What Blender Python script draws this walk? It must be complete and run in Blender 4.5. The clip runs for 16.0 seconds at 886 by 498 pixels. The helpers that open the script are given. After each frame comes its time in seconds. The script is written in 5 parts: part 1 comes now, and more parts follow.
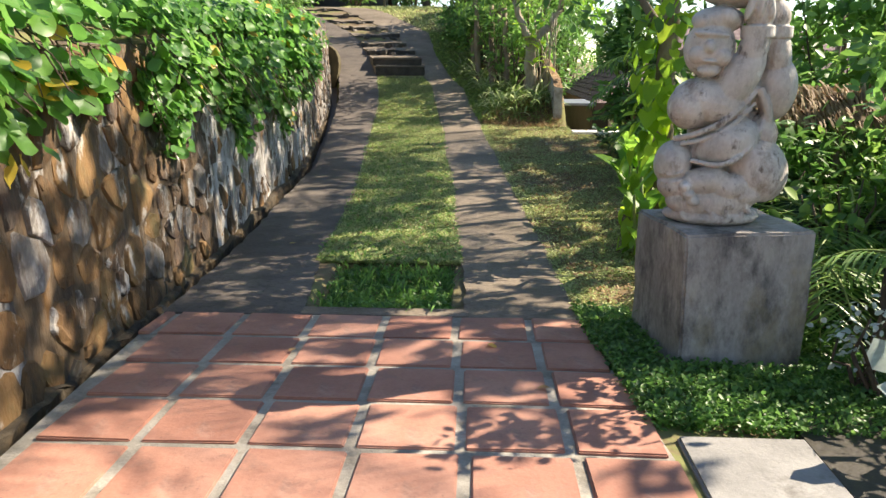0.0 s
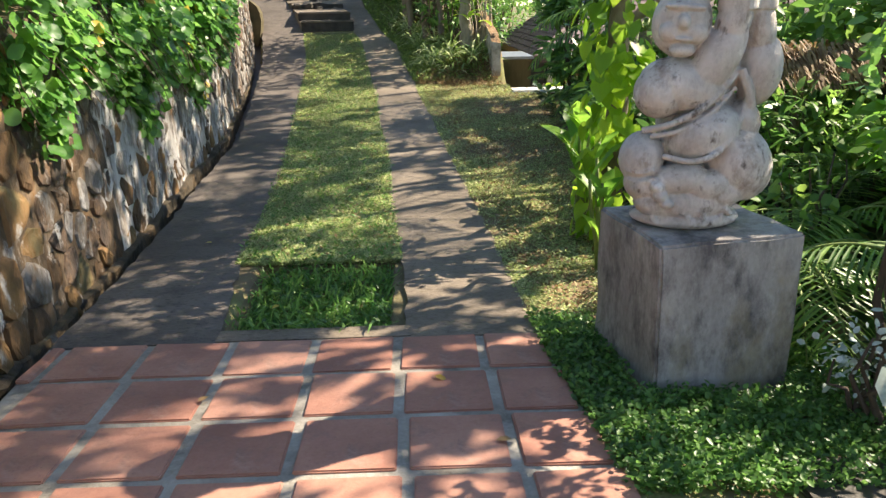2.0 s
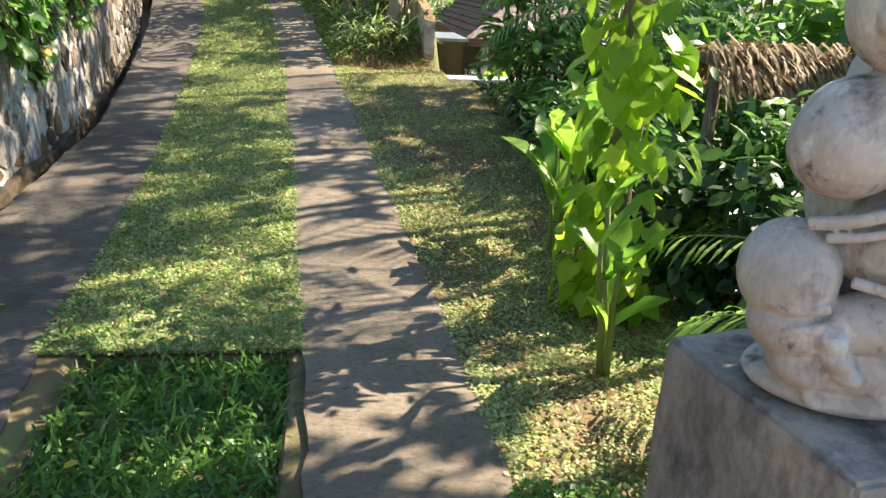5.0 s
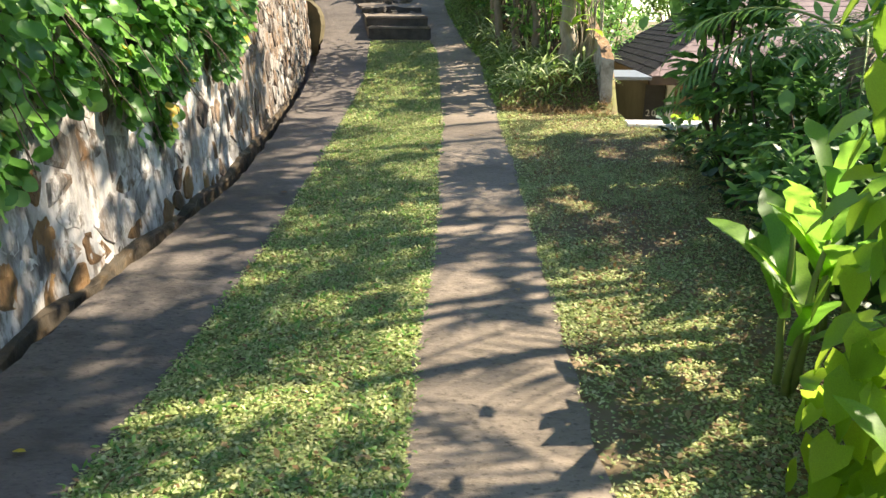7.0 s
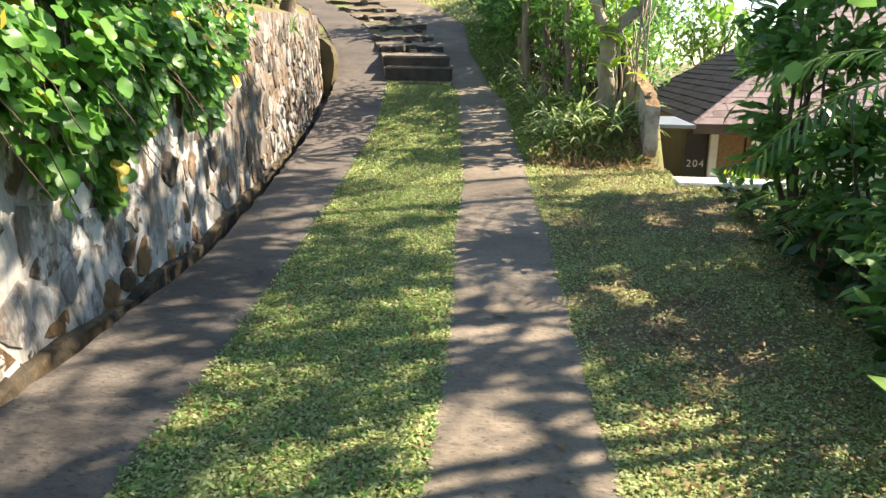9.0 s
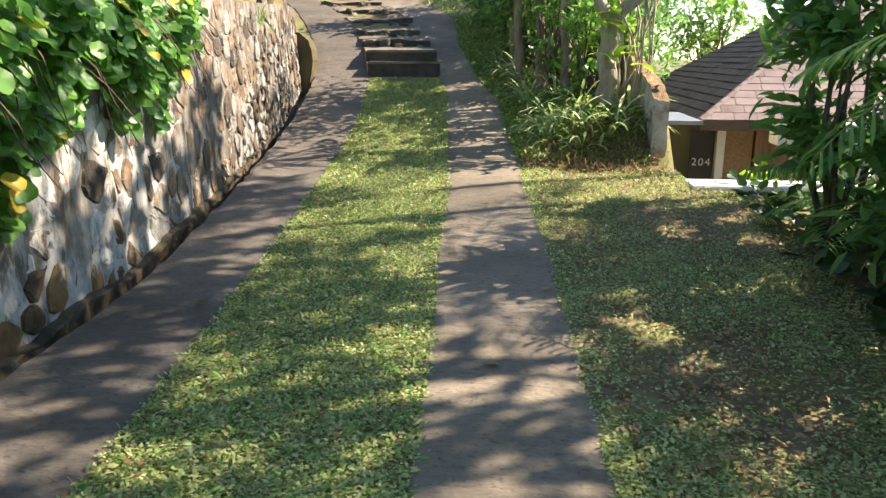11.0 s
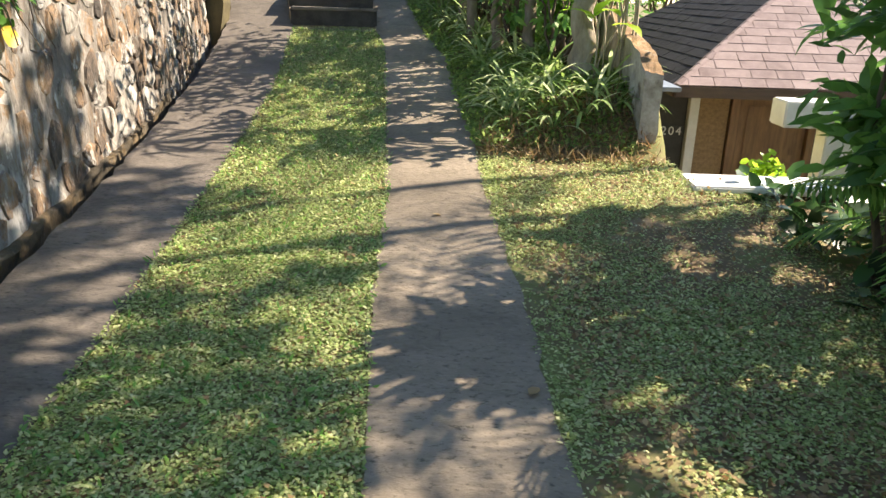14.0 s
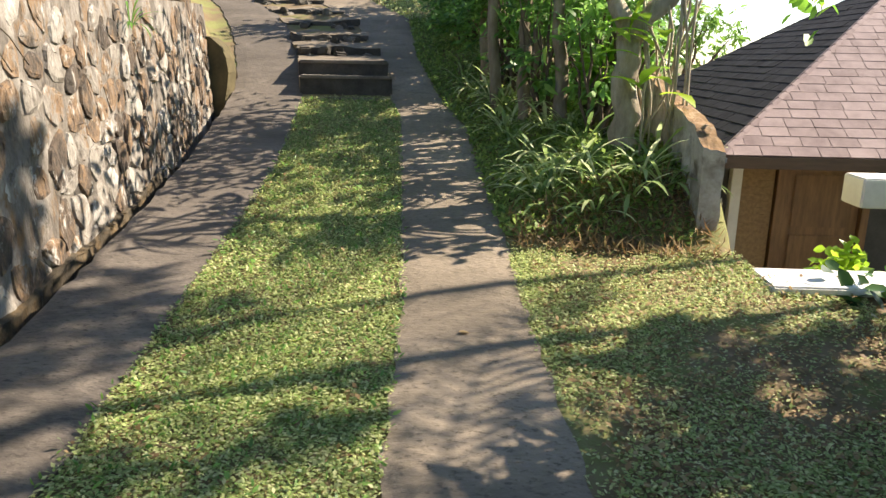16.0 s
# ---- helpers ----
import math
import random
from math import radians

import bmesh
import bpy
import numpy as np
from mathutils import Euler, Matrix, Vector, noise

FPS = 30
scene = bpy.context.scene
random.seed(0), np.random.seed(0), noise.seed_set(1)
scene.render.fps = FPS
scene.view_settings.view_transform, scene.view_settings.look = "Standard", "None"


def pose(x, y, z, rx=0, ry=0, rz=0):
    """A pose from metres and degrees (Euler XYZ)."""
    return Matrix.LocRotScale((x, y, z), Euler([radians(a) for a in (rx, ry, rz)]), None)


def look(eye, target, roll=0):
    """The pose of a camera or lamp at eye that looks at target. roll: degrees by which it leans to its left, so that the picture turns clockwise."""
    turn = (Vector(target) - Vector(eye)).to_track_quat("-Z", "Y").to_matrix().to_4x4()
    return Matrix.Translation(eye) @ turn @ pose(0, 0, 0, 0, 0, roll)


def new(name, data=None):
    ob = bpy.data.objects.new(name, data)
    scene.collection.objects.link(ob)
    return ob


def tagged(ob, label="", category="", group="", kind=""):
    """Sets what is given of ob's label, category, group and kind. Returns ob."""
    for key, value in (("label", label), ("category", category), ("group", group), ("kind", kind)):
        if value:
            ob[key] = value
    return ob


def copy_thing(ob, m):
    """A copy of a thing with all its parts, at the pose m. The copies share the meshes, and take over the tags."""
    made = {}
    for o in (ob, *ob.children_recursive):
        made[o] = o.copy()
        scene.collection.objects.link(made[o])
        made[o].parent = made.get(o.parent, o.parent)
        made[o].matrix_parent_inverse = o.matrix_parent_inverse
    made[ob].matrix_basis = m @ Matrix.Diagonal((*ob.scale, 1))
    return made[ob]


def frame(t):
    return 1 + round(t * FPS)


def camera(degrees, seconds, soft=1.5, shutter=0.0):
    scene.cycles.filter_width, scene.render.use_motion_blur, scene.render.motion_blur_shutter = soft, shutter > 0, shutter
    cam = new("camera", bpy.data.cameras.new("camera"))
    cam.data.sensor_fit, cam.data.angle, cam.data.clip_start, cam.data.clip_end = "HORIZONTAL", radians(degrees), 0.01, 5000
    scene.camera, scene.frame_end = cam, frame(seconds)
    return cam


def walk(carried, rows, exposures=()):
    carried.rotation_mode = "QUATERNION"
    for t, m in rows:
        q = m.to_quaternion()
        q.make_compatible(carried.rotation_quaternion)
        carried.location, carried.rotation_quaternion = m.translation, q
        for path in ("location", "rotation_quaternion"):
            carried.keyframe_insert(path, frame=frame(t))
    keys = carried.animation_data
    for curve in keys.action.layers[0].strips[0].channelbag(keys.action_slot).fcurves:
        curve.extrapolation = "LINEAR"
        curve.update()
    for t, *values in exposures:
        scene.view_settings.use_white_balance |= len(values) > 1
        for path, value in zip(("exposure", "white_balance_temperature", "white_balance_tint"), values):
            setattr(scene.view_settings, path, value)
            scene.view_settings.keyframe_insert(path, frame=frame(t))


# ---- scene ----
cam = camera(61.3, 16.0)
PATH = [
    (0, (0.062, -4.35, 1.497), (-0.031, -2.414, 1.005), 0.2),
    (0.5, (0.145, -4.171, 1.573), (-0.345, -2.335, 0.949), -5.5),
    (1, (-0.002, -3.985, 1.658), (-0.293, -2.115, 1.012), -5.4),
    (1.5, (-0.056, -3.891, 1.69), (-0.09, -1.989, 1.073), -3.3),
    (2, (0.071, -3.687, 1.644), (0.132, -1.787, 1.022), -1.1),
    (2.5, (0.022, -3.44, 1.645), (0.149, -1.539, 1.035), -1.7),
    (3, (-0.035, -3.195, 1.63), (0.332, -1.366, 0.91), 1.0),
    (3.5, (0.058, -2.849, 1.574), (0.336, -1.046, 0.752), 4.6),
    (3.7, (0.057, -2.71, 1.578), (0.278, -0.887, 0.785), 3.4),
    (5.8, (0.126, -1.37, 1.478), (0.451, 0.489, 0.816), 3.0),
    (6, (0.184, -1.255, 1.464), (0.463, 0.611, 0.802), 3.3),
    (6.5, (0.271, -0.978, 1.488), (0.031, 0.916, 0.894), 1.3),
    (7, (0.238, -0.596, 1.5), (0.07, 1.308, 0.91), 0.2),
    (7.5, (0.31, -0.265, 1.52), (0.07, 1.643, 0.97), 2.2),
    (8, (0.252, 0.022, 1.504), (-0.052, 1.941, 1.03), 1.7),
    (8.2, (0.215, 0.19, 1.517), (0.035, 2.126, 1.048), 1.4),
    (10.3, (0.106, 1.151, 1.434), (-0.22, 3.052, 0.905), -0.4),
    (10.5, (0.09, 1.256, 1.422), (-0.152, 3.176, 0.913), -0.2),
    (11, (0.136, 1.538, 1.436), (-0.077, 3.463, 0.937), 0.2),
    (11.5, (0.159, 1.794, 1.449), (-0.171, 3.719, 1.016), 0.2),
    (12, (0.065, 2.119, 1.501), (-0.18, 4.078, 1.182), 0.9),
    (12.5, (0.042, 2.411, 1.498), (-0.144, 4.366, 1.12), 1.3),
    (13, (0.093, 2.689, 1.511), (-0.236, 4.606, 1.046), 1.4),
    (13.5, (0.074, 2.896, 1.529), (-0.167, 4.789, 0.93), 1.8),
    (14, (-0.027, 3.135, 1.558), (-0.072, 5.028, 0.914), 1.7),
    (14.5, (-0.026, 3.35, 1.545), (-0.072, 5.224, 0.848), 0.5),
    (15, (0.089, 3.582, 1.544), (-0.228, 5.444, 0.888), -0.2),
    (15.5, (-0.037, 3.805, 1.557), (-0.518, 5.671, 1.019), -1.7),
    (16, (-0.113, 4.063, 1.591), (-0.208, 5.998, 1.095), 1.0),
]
walk(cam, [(t, look(eye, target, roll)) for t, eye, target, roll in PATH],
     [(0, 1.36, 7500, 13), (0.5, 1.24, 7500, 13), (1.5, 1.4, 7500, 13), (2.5, 1.6, 7500, 13), (3.5, 1.76, 7500, 12), (7, 1.78, 7500, 12), (10.5, 1.75, 7500, 13), (12, 1.6, 7500, 13), (14.5, 1.76, 7500, 13), (15.5, 1.58, 7500, 13), (16, 1.45, 7500, 13)])

# ---- sky, sun ----
SUN = Vector((0.80, 0.34, 0.72)).normalized()
world = bpy.data.worlds.new("sky")
scene.world = world
world.use_nodes = True
wn = world.node_tree.nodes
sky = wn.new("ShaderNodeTexSky")
sky.sky_type, sky.sun_disc = "NISHITA", False
sky.air_density, sky.dust_density, sky.ozone_density = 0.8, 0.05, 1.5
sky.sun_elevation = math.asin(SUN.z)
sky.sun_rotation = math.atan2(SUN.x, SUN.y)
world.node_tree.links.new(sky.outputs[0], wn["Background"].inputs[0])
wn["Background"].inputs[1].default_value = 0.11
sun = new("sun", bpy.data.lights.new("sun", "SUN"))
sun.data.energy, sun.data.angle, sun.data.color = 5.0, radians(0.4), (1.0, 0.94, 0.84)
sun.matrix_world = look(SUN * 50, (0, 0, 0))

# ---- materials ----


def node_mat(name, rough):
    m = bpy.data.materials.new(name)
    m.use_nodes = True
    n, l = m.node_tree.nodes, m.node_tree.links
    b = n["Principled BSDF"]
    b.inputs["Roughness"].default_value = rough
    return m, n, l, b


def ramp(n, stops):
    r = n.new("ShaderNodeValToRGB")
    e = r.color_ramp.elements
    while len(e) < len(stops):
        e.new(0.5)
    for k, (p, c) in zip(e, stops):
        k.position, k.color = p, (*c, 1)
    return r


def surface(name, stops, scale, rough=0.85, bump=0.3, fine=9.0, vary=None, spots=None, stretch=(1, 1, 1), amount=0.25):
    """Noise-graded colour at two scales, a bump, and an optional stain colour."""
    m, n, l, b = node_mat(name, rough)
    co, mp = n.new("ShaderNodeTexCoord"), n.new("ShaderNodeMapping")
    mp.inputs["Scale"].default_value = stretch
    l.new(co.outputs["Object"], mp.inputs[0])
    src = mp.outputs[0]
    big, small = n.new("ShaderNodeTexNoise"), n.new("ShaderNodeTexNoise")
    for t, s in ((big, scale), (small, scale * fine)):
        t.inputs["Scale"].default_value, t.inputs["Detail"].default_value, t.inputs["Roughness"].default_value = s, 6, 0.62
        l.new(src, t.inputs["Vector"])
    mix = n.new("ShaderNodeMath")
    mix.operation = "MULTIPLY_ADD"
    l.new(small.outputs["Fac"], mix.inputs[0])
    mix.inputs[1].default_value = 0.45
    off = n.new("ShaderNodeMath")
    off.operation = "MULTIPLY_ADD"
    l.new(big.outputs["Fac"], off.inputs[0])
    off.inputs[1].default_value, off.inputs[2].default_value = 1.5, -0.48
    l.new(off.outputs[0], mix.inputs[2])
    value = mix.outputs[0]
    if vary:
        rnd = n.new("ShaderNodeObjectInfo" if vary == "object" else "ShaderNodeNewGeometry")
        add = n.new("ShaderNodeMath")
        add.operation = "MULTIPLY_ADD"
        l.new(rnd.outputs["Random" if vary == "object" else "Random Per Island"], add.inputs[0])
        add.inputs[1].default_value = amount * 2
        l.new(value, add.inputs[2])
        sub = n.new("ShaderNodeMath")
        sub.operation = "SUBTRACT"
        l.new(add.outputs[0], sub.inputs[0])
        sub.inputs[1].default_value = amount
        value = sub.outputs[0]
        shift = n.new("ShaderNodeVectorMath")
        shift.operation = "MULTIPLY_ADD"
        l.new(rnd.outputs["Random" if vary == "object" else "Random Per Island"], shift.inputs[0])
        shift.inputs[1].default_value = (37, 23, 11)
        l.new(src, shift.inputs[2])
        for t in (big, small):
            l.new(shift.outputs[0], t.inputs["Vector"])
    r = ramp(n, stops)
    l.new(value, r.inputs[0])
    colour = r.outputs[0]
    for sc, col, lo, hi in ([spots] if isinstance(spots, tuple) else spots or []):
        t = n.new("ShaderNodeTexNoise")
        t.inputs["Scale"].default_value, t.inputs["Detail"].default_value, t.inputs["Roughness"].default_value = sc, 7, 0.7
        l.new(src, t.inputs["Vector"])
        k = ramp(n, [(lo, (0, 0, 0)), (hi, (1, 1, 1))])
        l.new(t.outputs["Fac"], k.inputs[0])
        x = n.new("ShaderNodeMix")
        x.data_type = "RGBA"
        l.new(k.outputs[0], x.inputs["Factor"])
        l.new(colour, x.inputs["A"])
        x.inputs["B"].default_value = (*col, 1)
        colour = x.outputs["Result"]
    l.new(colour, b.inputs["Base Color"])
    bp = n.new("ShaderNodeBump")
    bp.inputs["Strength"].default_value, bp.inputs["Distance"].default_value = bump, 0.02
    l.new(value, bp.inputs["Height"])
    l.new(bp.outputs[0], b.inputs["Normal"])
    return m


def leaf_mat(name, dark, mid, light, through_light=0.4, rough=0.42):
    """Leaf: colour by leaf, light passes through the blade."""
    m, n, l, b = node_mat(name, rough)
    g = n.new("ShaderNodeNewGeometry")
    r = ramp(n, [(0.0, dark), (0.55, mid), (1.0, light)])
    oi, sm, fr = n.new("ShaderNodeObjectInfo"), n.new("ShaderNodeMath"), n.new("ShaderNodeMath")
    fr.operation = "FRACT"
    l.new(g.outputs["Random Per Island"], sm.inputs[0])
    l.new(oi.outputs["Random"], sm.inputs[1])
    l.new(sm.outputs[0], fr.inputs[0])
    l.new(fr.outputs[0], r.inputs[0])
    t = n.new("ShaderNodeTexNoise")
    t.inputs["Scale"].default_value, t.inputs["Detail"].default_value = 30, 3
    h = n.new("ShaderNodeHueSaturation")
    k = n.new("ShaderNodeMapRange")
    k.inputs["To Min"].default_value, k.inputs["To Max"].default_value = 0.7, 1.3
    l.new(t.outputs["Fac"], k.inputs["Value"])
    l.new(k.outputs[0], h.inputs["Value"])
    l.new(r.outputs[0], h.inputs["Color"])
    l.new(h.outputs[0], b.inputs["Base Color"])
    tr, mx = n.new("ShaderNodeBsdfTranslucent"), n.new("ShaderNodeMixShader")
    br = n.new("ShaderNodeHueSaturation")
    br.inputs["Value"].default_value, br.inputs["Saturation"].default_value = 1.6, 0.95
    l.new(h.outputs[0], br.inputs["Color"])
    l.new(br.outputs[0], tr.inputs["Color"])
    mx.inputs[0].default_value = through_light
    l.new(b.outputs[0], mx.inputs[1])
    l.new(tr.outputs[0], mx.inputs[2])
    l.new(mx.outputs[0], n["Material Output"].inputs["Surface"])
    return m


M_ground = surface("soil_and_turf", [(0.2, (0.15, 0.095, 0.055)), (0.45, (0.17, 0.125, 0.065)), (0.6, (0.16, 0.165, 0.055)), (0.85, (0.21, 0.22, 0.075))], 1.4, 0.95, 0.7, 18)
M_track = surface("weathered_concrete", [(0.15, (0.115, 0.092, 0.066)), (0.5, (0.205, 0.165, 0.122)), (0.85, (0.295, 0.240, 0.182))], 0.9, 0.88, 1.0, 40, spots=[(5, (0.11, 0.09, 0.062), 0.52, 0.72), (45, (0.10, 0.08, 0.058), 0.54, 0.64), (110, (0.34, 0.29, 0.23), 0.62, 0.70)], stretch=(0.6, 1, 1))
# left track: the same concrete pattern in darker tones
M_track_left = surface("darker_concrete", [(0.15, (0.070, 0.057, 0.046)), (0.5, (0.125, 0.104, 0.086)), (0.85, (0.205, 0.172, 0.142))], 0.9, 0.85, 1.0, 40, spots=[(5, (0.068, 0.056, 0.045), 0.50, 0.72), (45, (0.062, 0.052, 0.042), 0.54, 0.64), (110, (0.25, 0.215, 0.18), 0.63, 0.70)], stretch=(0.6, 1, 1))
M_gutter = surface("near_black_concrete", [(0.2, (0.022, 0.018, 0.014)), (0.8, (0.06, 0.05, 0.035))], 3, 0.5, 0.4)
M_tile = surface("terracotta", [(0.1, (0.30, 0.13, 0.09)), (0.5, (0.41, 0.195, 0.135)), (0.9, (0.50, 0.27, 0.195))], 2.2, 0.78, 0.22, 24, vary="object", amount=0.16, spots=[(6, (0.20, 0.13, 0.105), 0.54, 0.74), (2.2, (0.46, 0.31, 0.25), 0.58, 0.78), (40, (0.24, 0.13, 0.10), 0.60, 0.70)])
M_joint = surface("cement_joint", [(0.2, (0.20, 0.18, 0.145)), (0.8, (0.44, 0.41, 0.35))], 4, 0.9, 0.5, 14, spots=[(1.3, (0.12, 0.10, 0.075), 0.52, 0.64)])
M_mortar = surface("pale_mortar", [(0.15, (0.15, 0.135, 0.115)), (0.45, (0.36, 0.34, 0.31)), (0.85, (0.60, 0.58, 0.55))], 4.0, 0.92, 1.0, 9, spots=[(2.2, (0.16, 0.085, 0.032), 0.55, 0.65), (4.5, (0.075, 0.064, 0.054), 0.52, 0.62), (9.0, (0.12, 0.10, 0.075), 0.56, 0.66)], stretch=(1, 1, 0.4))
M_mortar_rust = surface("rusty_mortar", [(0.15, (0.035, 0.024, 0.014)), (0.5, (0.10, 0.065, 0.034)), (0.85, (0.22, 0.17, 0.12))], 5.0, 0.9, 1.0, 9, spots=[(3.5, (0.46, 0.43, 0.385), 0.57, 0.65), (5.0, (0.17, 0.085, 0.026), 0.54, 0.66), (3.0, (0.03, 0.022, 0.014), 0.53, 0.64)], stretch=(1, 1, 0.35))
M_mortar_old = surface("old_grey_mortar", [(0.15, (0.06, 0.05, 0.042)), (0.5, (0.16, 0.14, 0.12)), (0.85, (0.34, 0.315, 0.285))], 6.0, 0.92, 1.0, 9, spots=[(5.0, (0.16, 0.095, 0.045), 0.54, 0.66), (9.0, (0.05, 0.042, 0.034), 0.54, 0.64)], stretch=(1, 1, 0.5))
M_stone = surface("rubble_stone", [(0.0, (0.035, 0.028, 0.022)), (0.25, (0.075, 0.052, 0.037)), (0.42, (0.125, 0.075, 0.040)), (0.58, (0.14, 0.122, 0.102)), (0.8, (0.21, 0.192, 0.172)), (1.0, (0.34, 0.32, 0.30))], 5, 0.9, 1.0, 8, vary="object", amount=0.36, spots=[(2.2, (0.15, 0.075, 0.026), 0.56, 0.68), (6.5, (0.44, 0.415, 0.38), 0.54, 0.61), (3.1, (0.05, 0.04, 0.03), 0.54, 0.66)], stretch=(1, 1, 0.45))
M_stone_far = surface("rubble_stone_joined", [(0.0, (0.04, 0.032, 0.026)), (0.25, (0.10, 0.072, 0.052)), (0.42, (0.20, 0.125, 0.07)), (0.58, (0.19, 0.168, 0.145)), (0.8, (0.25, 0.228, 0.20)), (1.0, (0.34, 0.32, 0.29))], 6, 0.9, 1.0, 8, vary="island", amount=0.36, spots=[(7, (0.46, 0.44, 0.405), 0.56, 0.63), (4, (0.05, 0.04, 0.032), 0.54, 0.64)], stretch=(1, 1, 0.5))
M_stone_limed = surface("limed_stone", [(0.0, (0.045, 0.035, 0.027)), (0.3, (0.13, 0.085, 0.05)), (0.5, (0.19, 0.165, 0.14)), (0.8, (0.33, 0.31, 0.285)), (1.0, (0.48, 0.46, 0.43))], 5, 0.9, 0.9, 8, vary="object", amount=0.34, spots=[(4.5, (0.55, 0.53, 0.49), 0.47, 0.58), (3.1, (0.06, 0.05, 0.04), 0.57, 0.68), (2.2, (0.20, 0.10, 0.035), 0.60, 0.70)], stretch=(1, 1, 0.45))
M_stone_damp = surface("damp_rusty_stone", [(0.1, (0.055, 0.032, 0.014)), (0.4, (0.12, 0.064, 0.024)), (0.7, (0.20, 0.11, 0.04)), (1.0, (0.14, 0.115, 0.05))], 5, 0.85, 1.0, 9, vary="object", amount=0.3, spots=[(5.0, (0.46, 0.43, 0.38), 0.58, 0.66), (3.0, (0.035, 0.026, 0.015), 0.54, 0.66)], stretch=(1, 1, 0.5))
M_plinth = surface("old_render", [(0.15, (0.20, 0.18, 0.165)), (0.5, (0.35, 0.325, 0.30)), (0.85, (0.49, 0.455, 0.41))], 2.6, 0.9, 0.6, 16, spots=[(4.5, (0.10, 0.09, 0.088), 0.47, 0.64), (1.6, (0.32, 0.265, 0.16), 0.52, 0.7)], stretch=(1, 1, 0.55))
M_statue = surface("carved_stone", [(0.15, (0.30, 0.265, 0.235)), (0.5, (0.52, 0.475, 0.43)), (0.85, (0.68, 0.64, 0.59))], 4.5, 0.85, 0.55, 12, spots=[(4.2, (0.20, 0.15, 0.12), 0.53, 0.68), (12, (0.13, 0.105, 0.09), 0.57, 0.68), (7, (0.70, 0.67, 0.63), 0.60, 0.68)], stretch=(1, 1, 0.6))
M_step = surface("step_concrete", [(0.2, (0.10, 0.088, 0.075)), (0.8, (0.26, 0.23, 0.20))], 3, 0.9, 0.6)
M_white = surface("white_paint", [(0.2, (0.62, 0.60, 0.57)), (0.8, (0.82, 0.81, 0.79))], 2, 0.6, 0.1)
M_darkwall = surface("dark_grey_wall", [(0.2, (0.035, 0.035, 0.037)), (0.8, (0.07, 0.07, 0.07))], 3, 0.8, 0.2)
M_wood = surface("brown_door_wood", [(0.2, (0.12, 0.06, 0.028)), (0.8, (0.27, 0.145, 0.07))], 4, 0.5, 0.15, 6, stretch=(4, 4, 0.5))
M_fascia = surface("dark_stained_board", [(0.2, (0.05, 0.030, 0.020)), (0.8, (0.105, 0.066, 0.045))], 4, 0.7, 0.2, 6, stretch=(0.5, 4, 4))
M_cane = surface("woven_cane", [(0.2, (0.20, 0.12, 0.06)), (0.8, (0.36, 0.23, 0.12))], 20, 0.7, 0.3)
M_shingle = surface("roof_shingle", [(0.1, (0.13, 0.085, 0.085)), (0.5, (0.21, 0.15, 0.15)), (0.9, (0.28, 0.21, 0.205))], 3, 0.85, 0.3, 30, vary="object", amount=0.16)
M_shingle_far = surface("roof_shingle_joined", [(0.1, (0.13, 0.085, 0.085)), (0.5, (0.21, 0.15, 0.15)), (0.9, (0.28, 0.21, 0.205))], 3, 0.85, 0.3, 30, vary="island", amount=0.16)
# near-black copy of the shingles: paints the shade on the left slope
M_shingle_shaded = surface("shaded_roof_shingle", [(0.1, (0.014, 0.015, 0.019)), (0.9, (0.036, 0.037, 0.045))], 3, 0.85, 0.3, 30, vary="island", amount=0.16)
M_shingle_shaded.node_tree.nodes["Principled BSDF"].inputs["Specular IOR Level"].default_value = 0.1
M_bark = surface("bark", [(0.15, (0.10, 0.075, 0.05)), (0.5, (0.22, 0.17, 0.12)), (0.9, (0.36, 0.30, 0.23))], 6, 0.9, 0.8, 6, stretch=(1, 1, 0.35))
M_palebark = surface("pale_bark", [(0.15, (0.17, 0.13, 0.09)), (0.5, (0.34, 0.28, 0.21)), (0.9, (0.52, 0.46, 0.37))], 7, 0.9, 1.0, 6, stretch=(1, 1, 0.4))
M_darkbark = surface("dark_bark", [(0.15, (0.05, 0.035, 0.025)), (0.8, (0.15, 0.11, 0.075))], 6, 0.9, 0.8, 6, stretch=(1, 1, 0.35))
M_root = surface("pale_root", [(0.2, (0.25, 0.2, 0.13)), (0.8, (0.5, 0.43, 0.32))], 8, 0.8, 0.3)
L_creeper = leaf_mat("creeper_leaf", (0.05, 0.15, 0.026), (0.085, 0.24, 0.038), (0.17, 0.35, 0.062), 0.45)
L_yellow = leaf_mat("yellow_leaf", (0.45, 0.30, 0.03), (0.55, 0.42, 0.05), (0.50, 0.25, 0.06), 0.35)
L_vine = leaf_mat("lime_leaf", (0.15, 0.29, 0.015), (0.25, 0.42, 0.02), (0.37, 0.52, 0.03), 0.55)
L_canna = leaf_mat("canna_leaf", (0.08, 0.22, 0.02), (0.15, 0.33, 0.03), (0.24, 0.43, 0.04), 0.55)
L_bush = leaf_mat("bush_leaf", (0.045, 0.12, 0.025), (0.09, 0.22, 0.042), (0.17, 0.33, 0.07), 0.42)
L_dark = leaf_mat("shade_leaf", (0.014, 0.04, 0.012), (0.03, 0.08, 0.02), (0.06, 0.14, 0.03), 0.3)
L_palm = leaf_mat("palm_leaf", (0.06, 0.15, 0.025), (0.13, 0.27, 0.045), (0.24, 0.38, 0.07), 0.42)
L_strap = leaf_mat("strap_leaf", (0.12, 0.21, 0.06), (0.30, 0.40, 0.15), (0.66, 0.68, 0.42), 0.4)
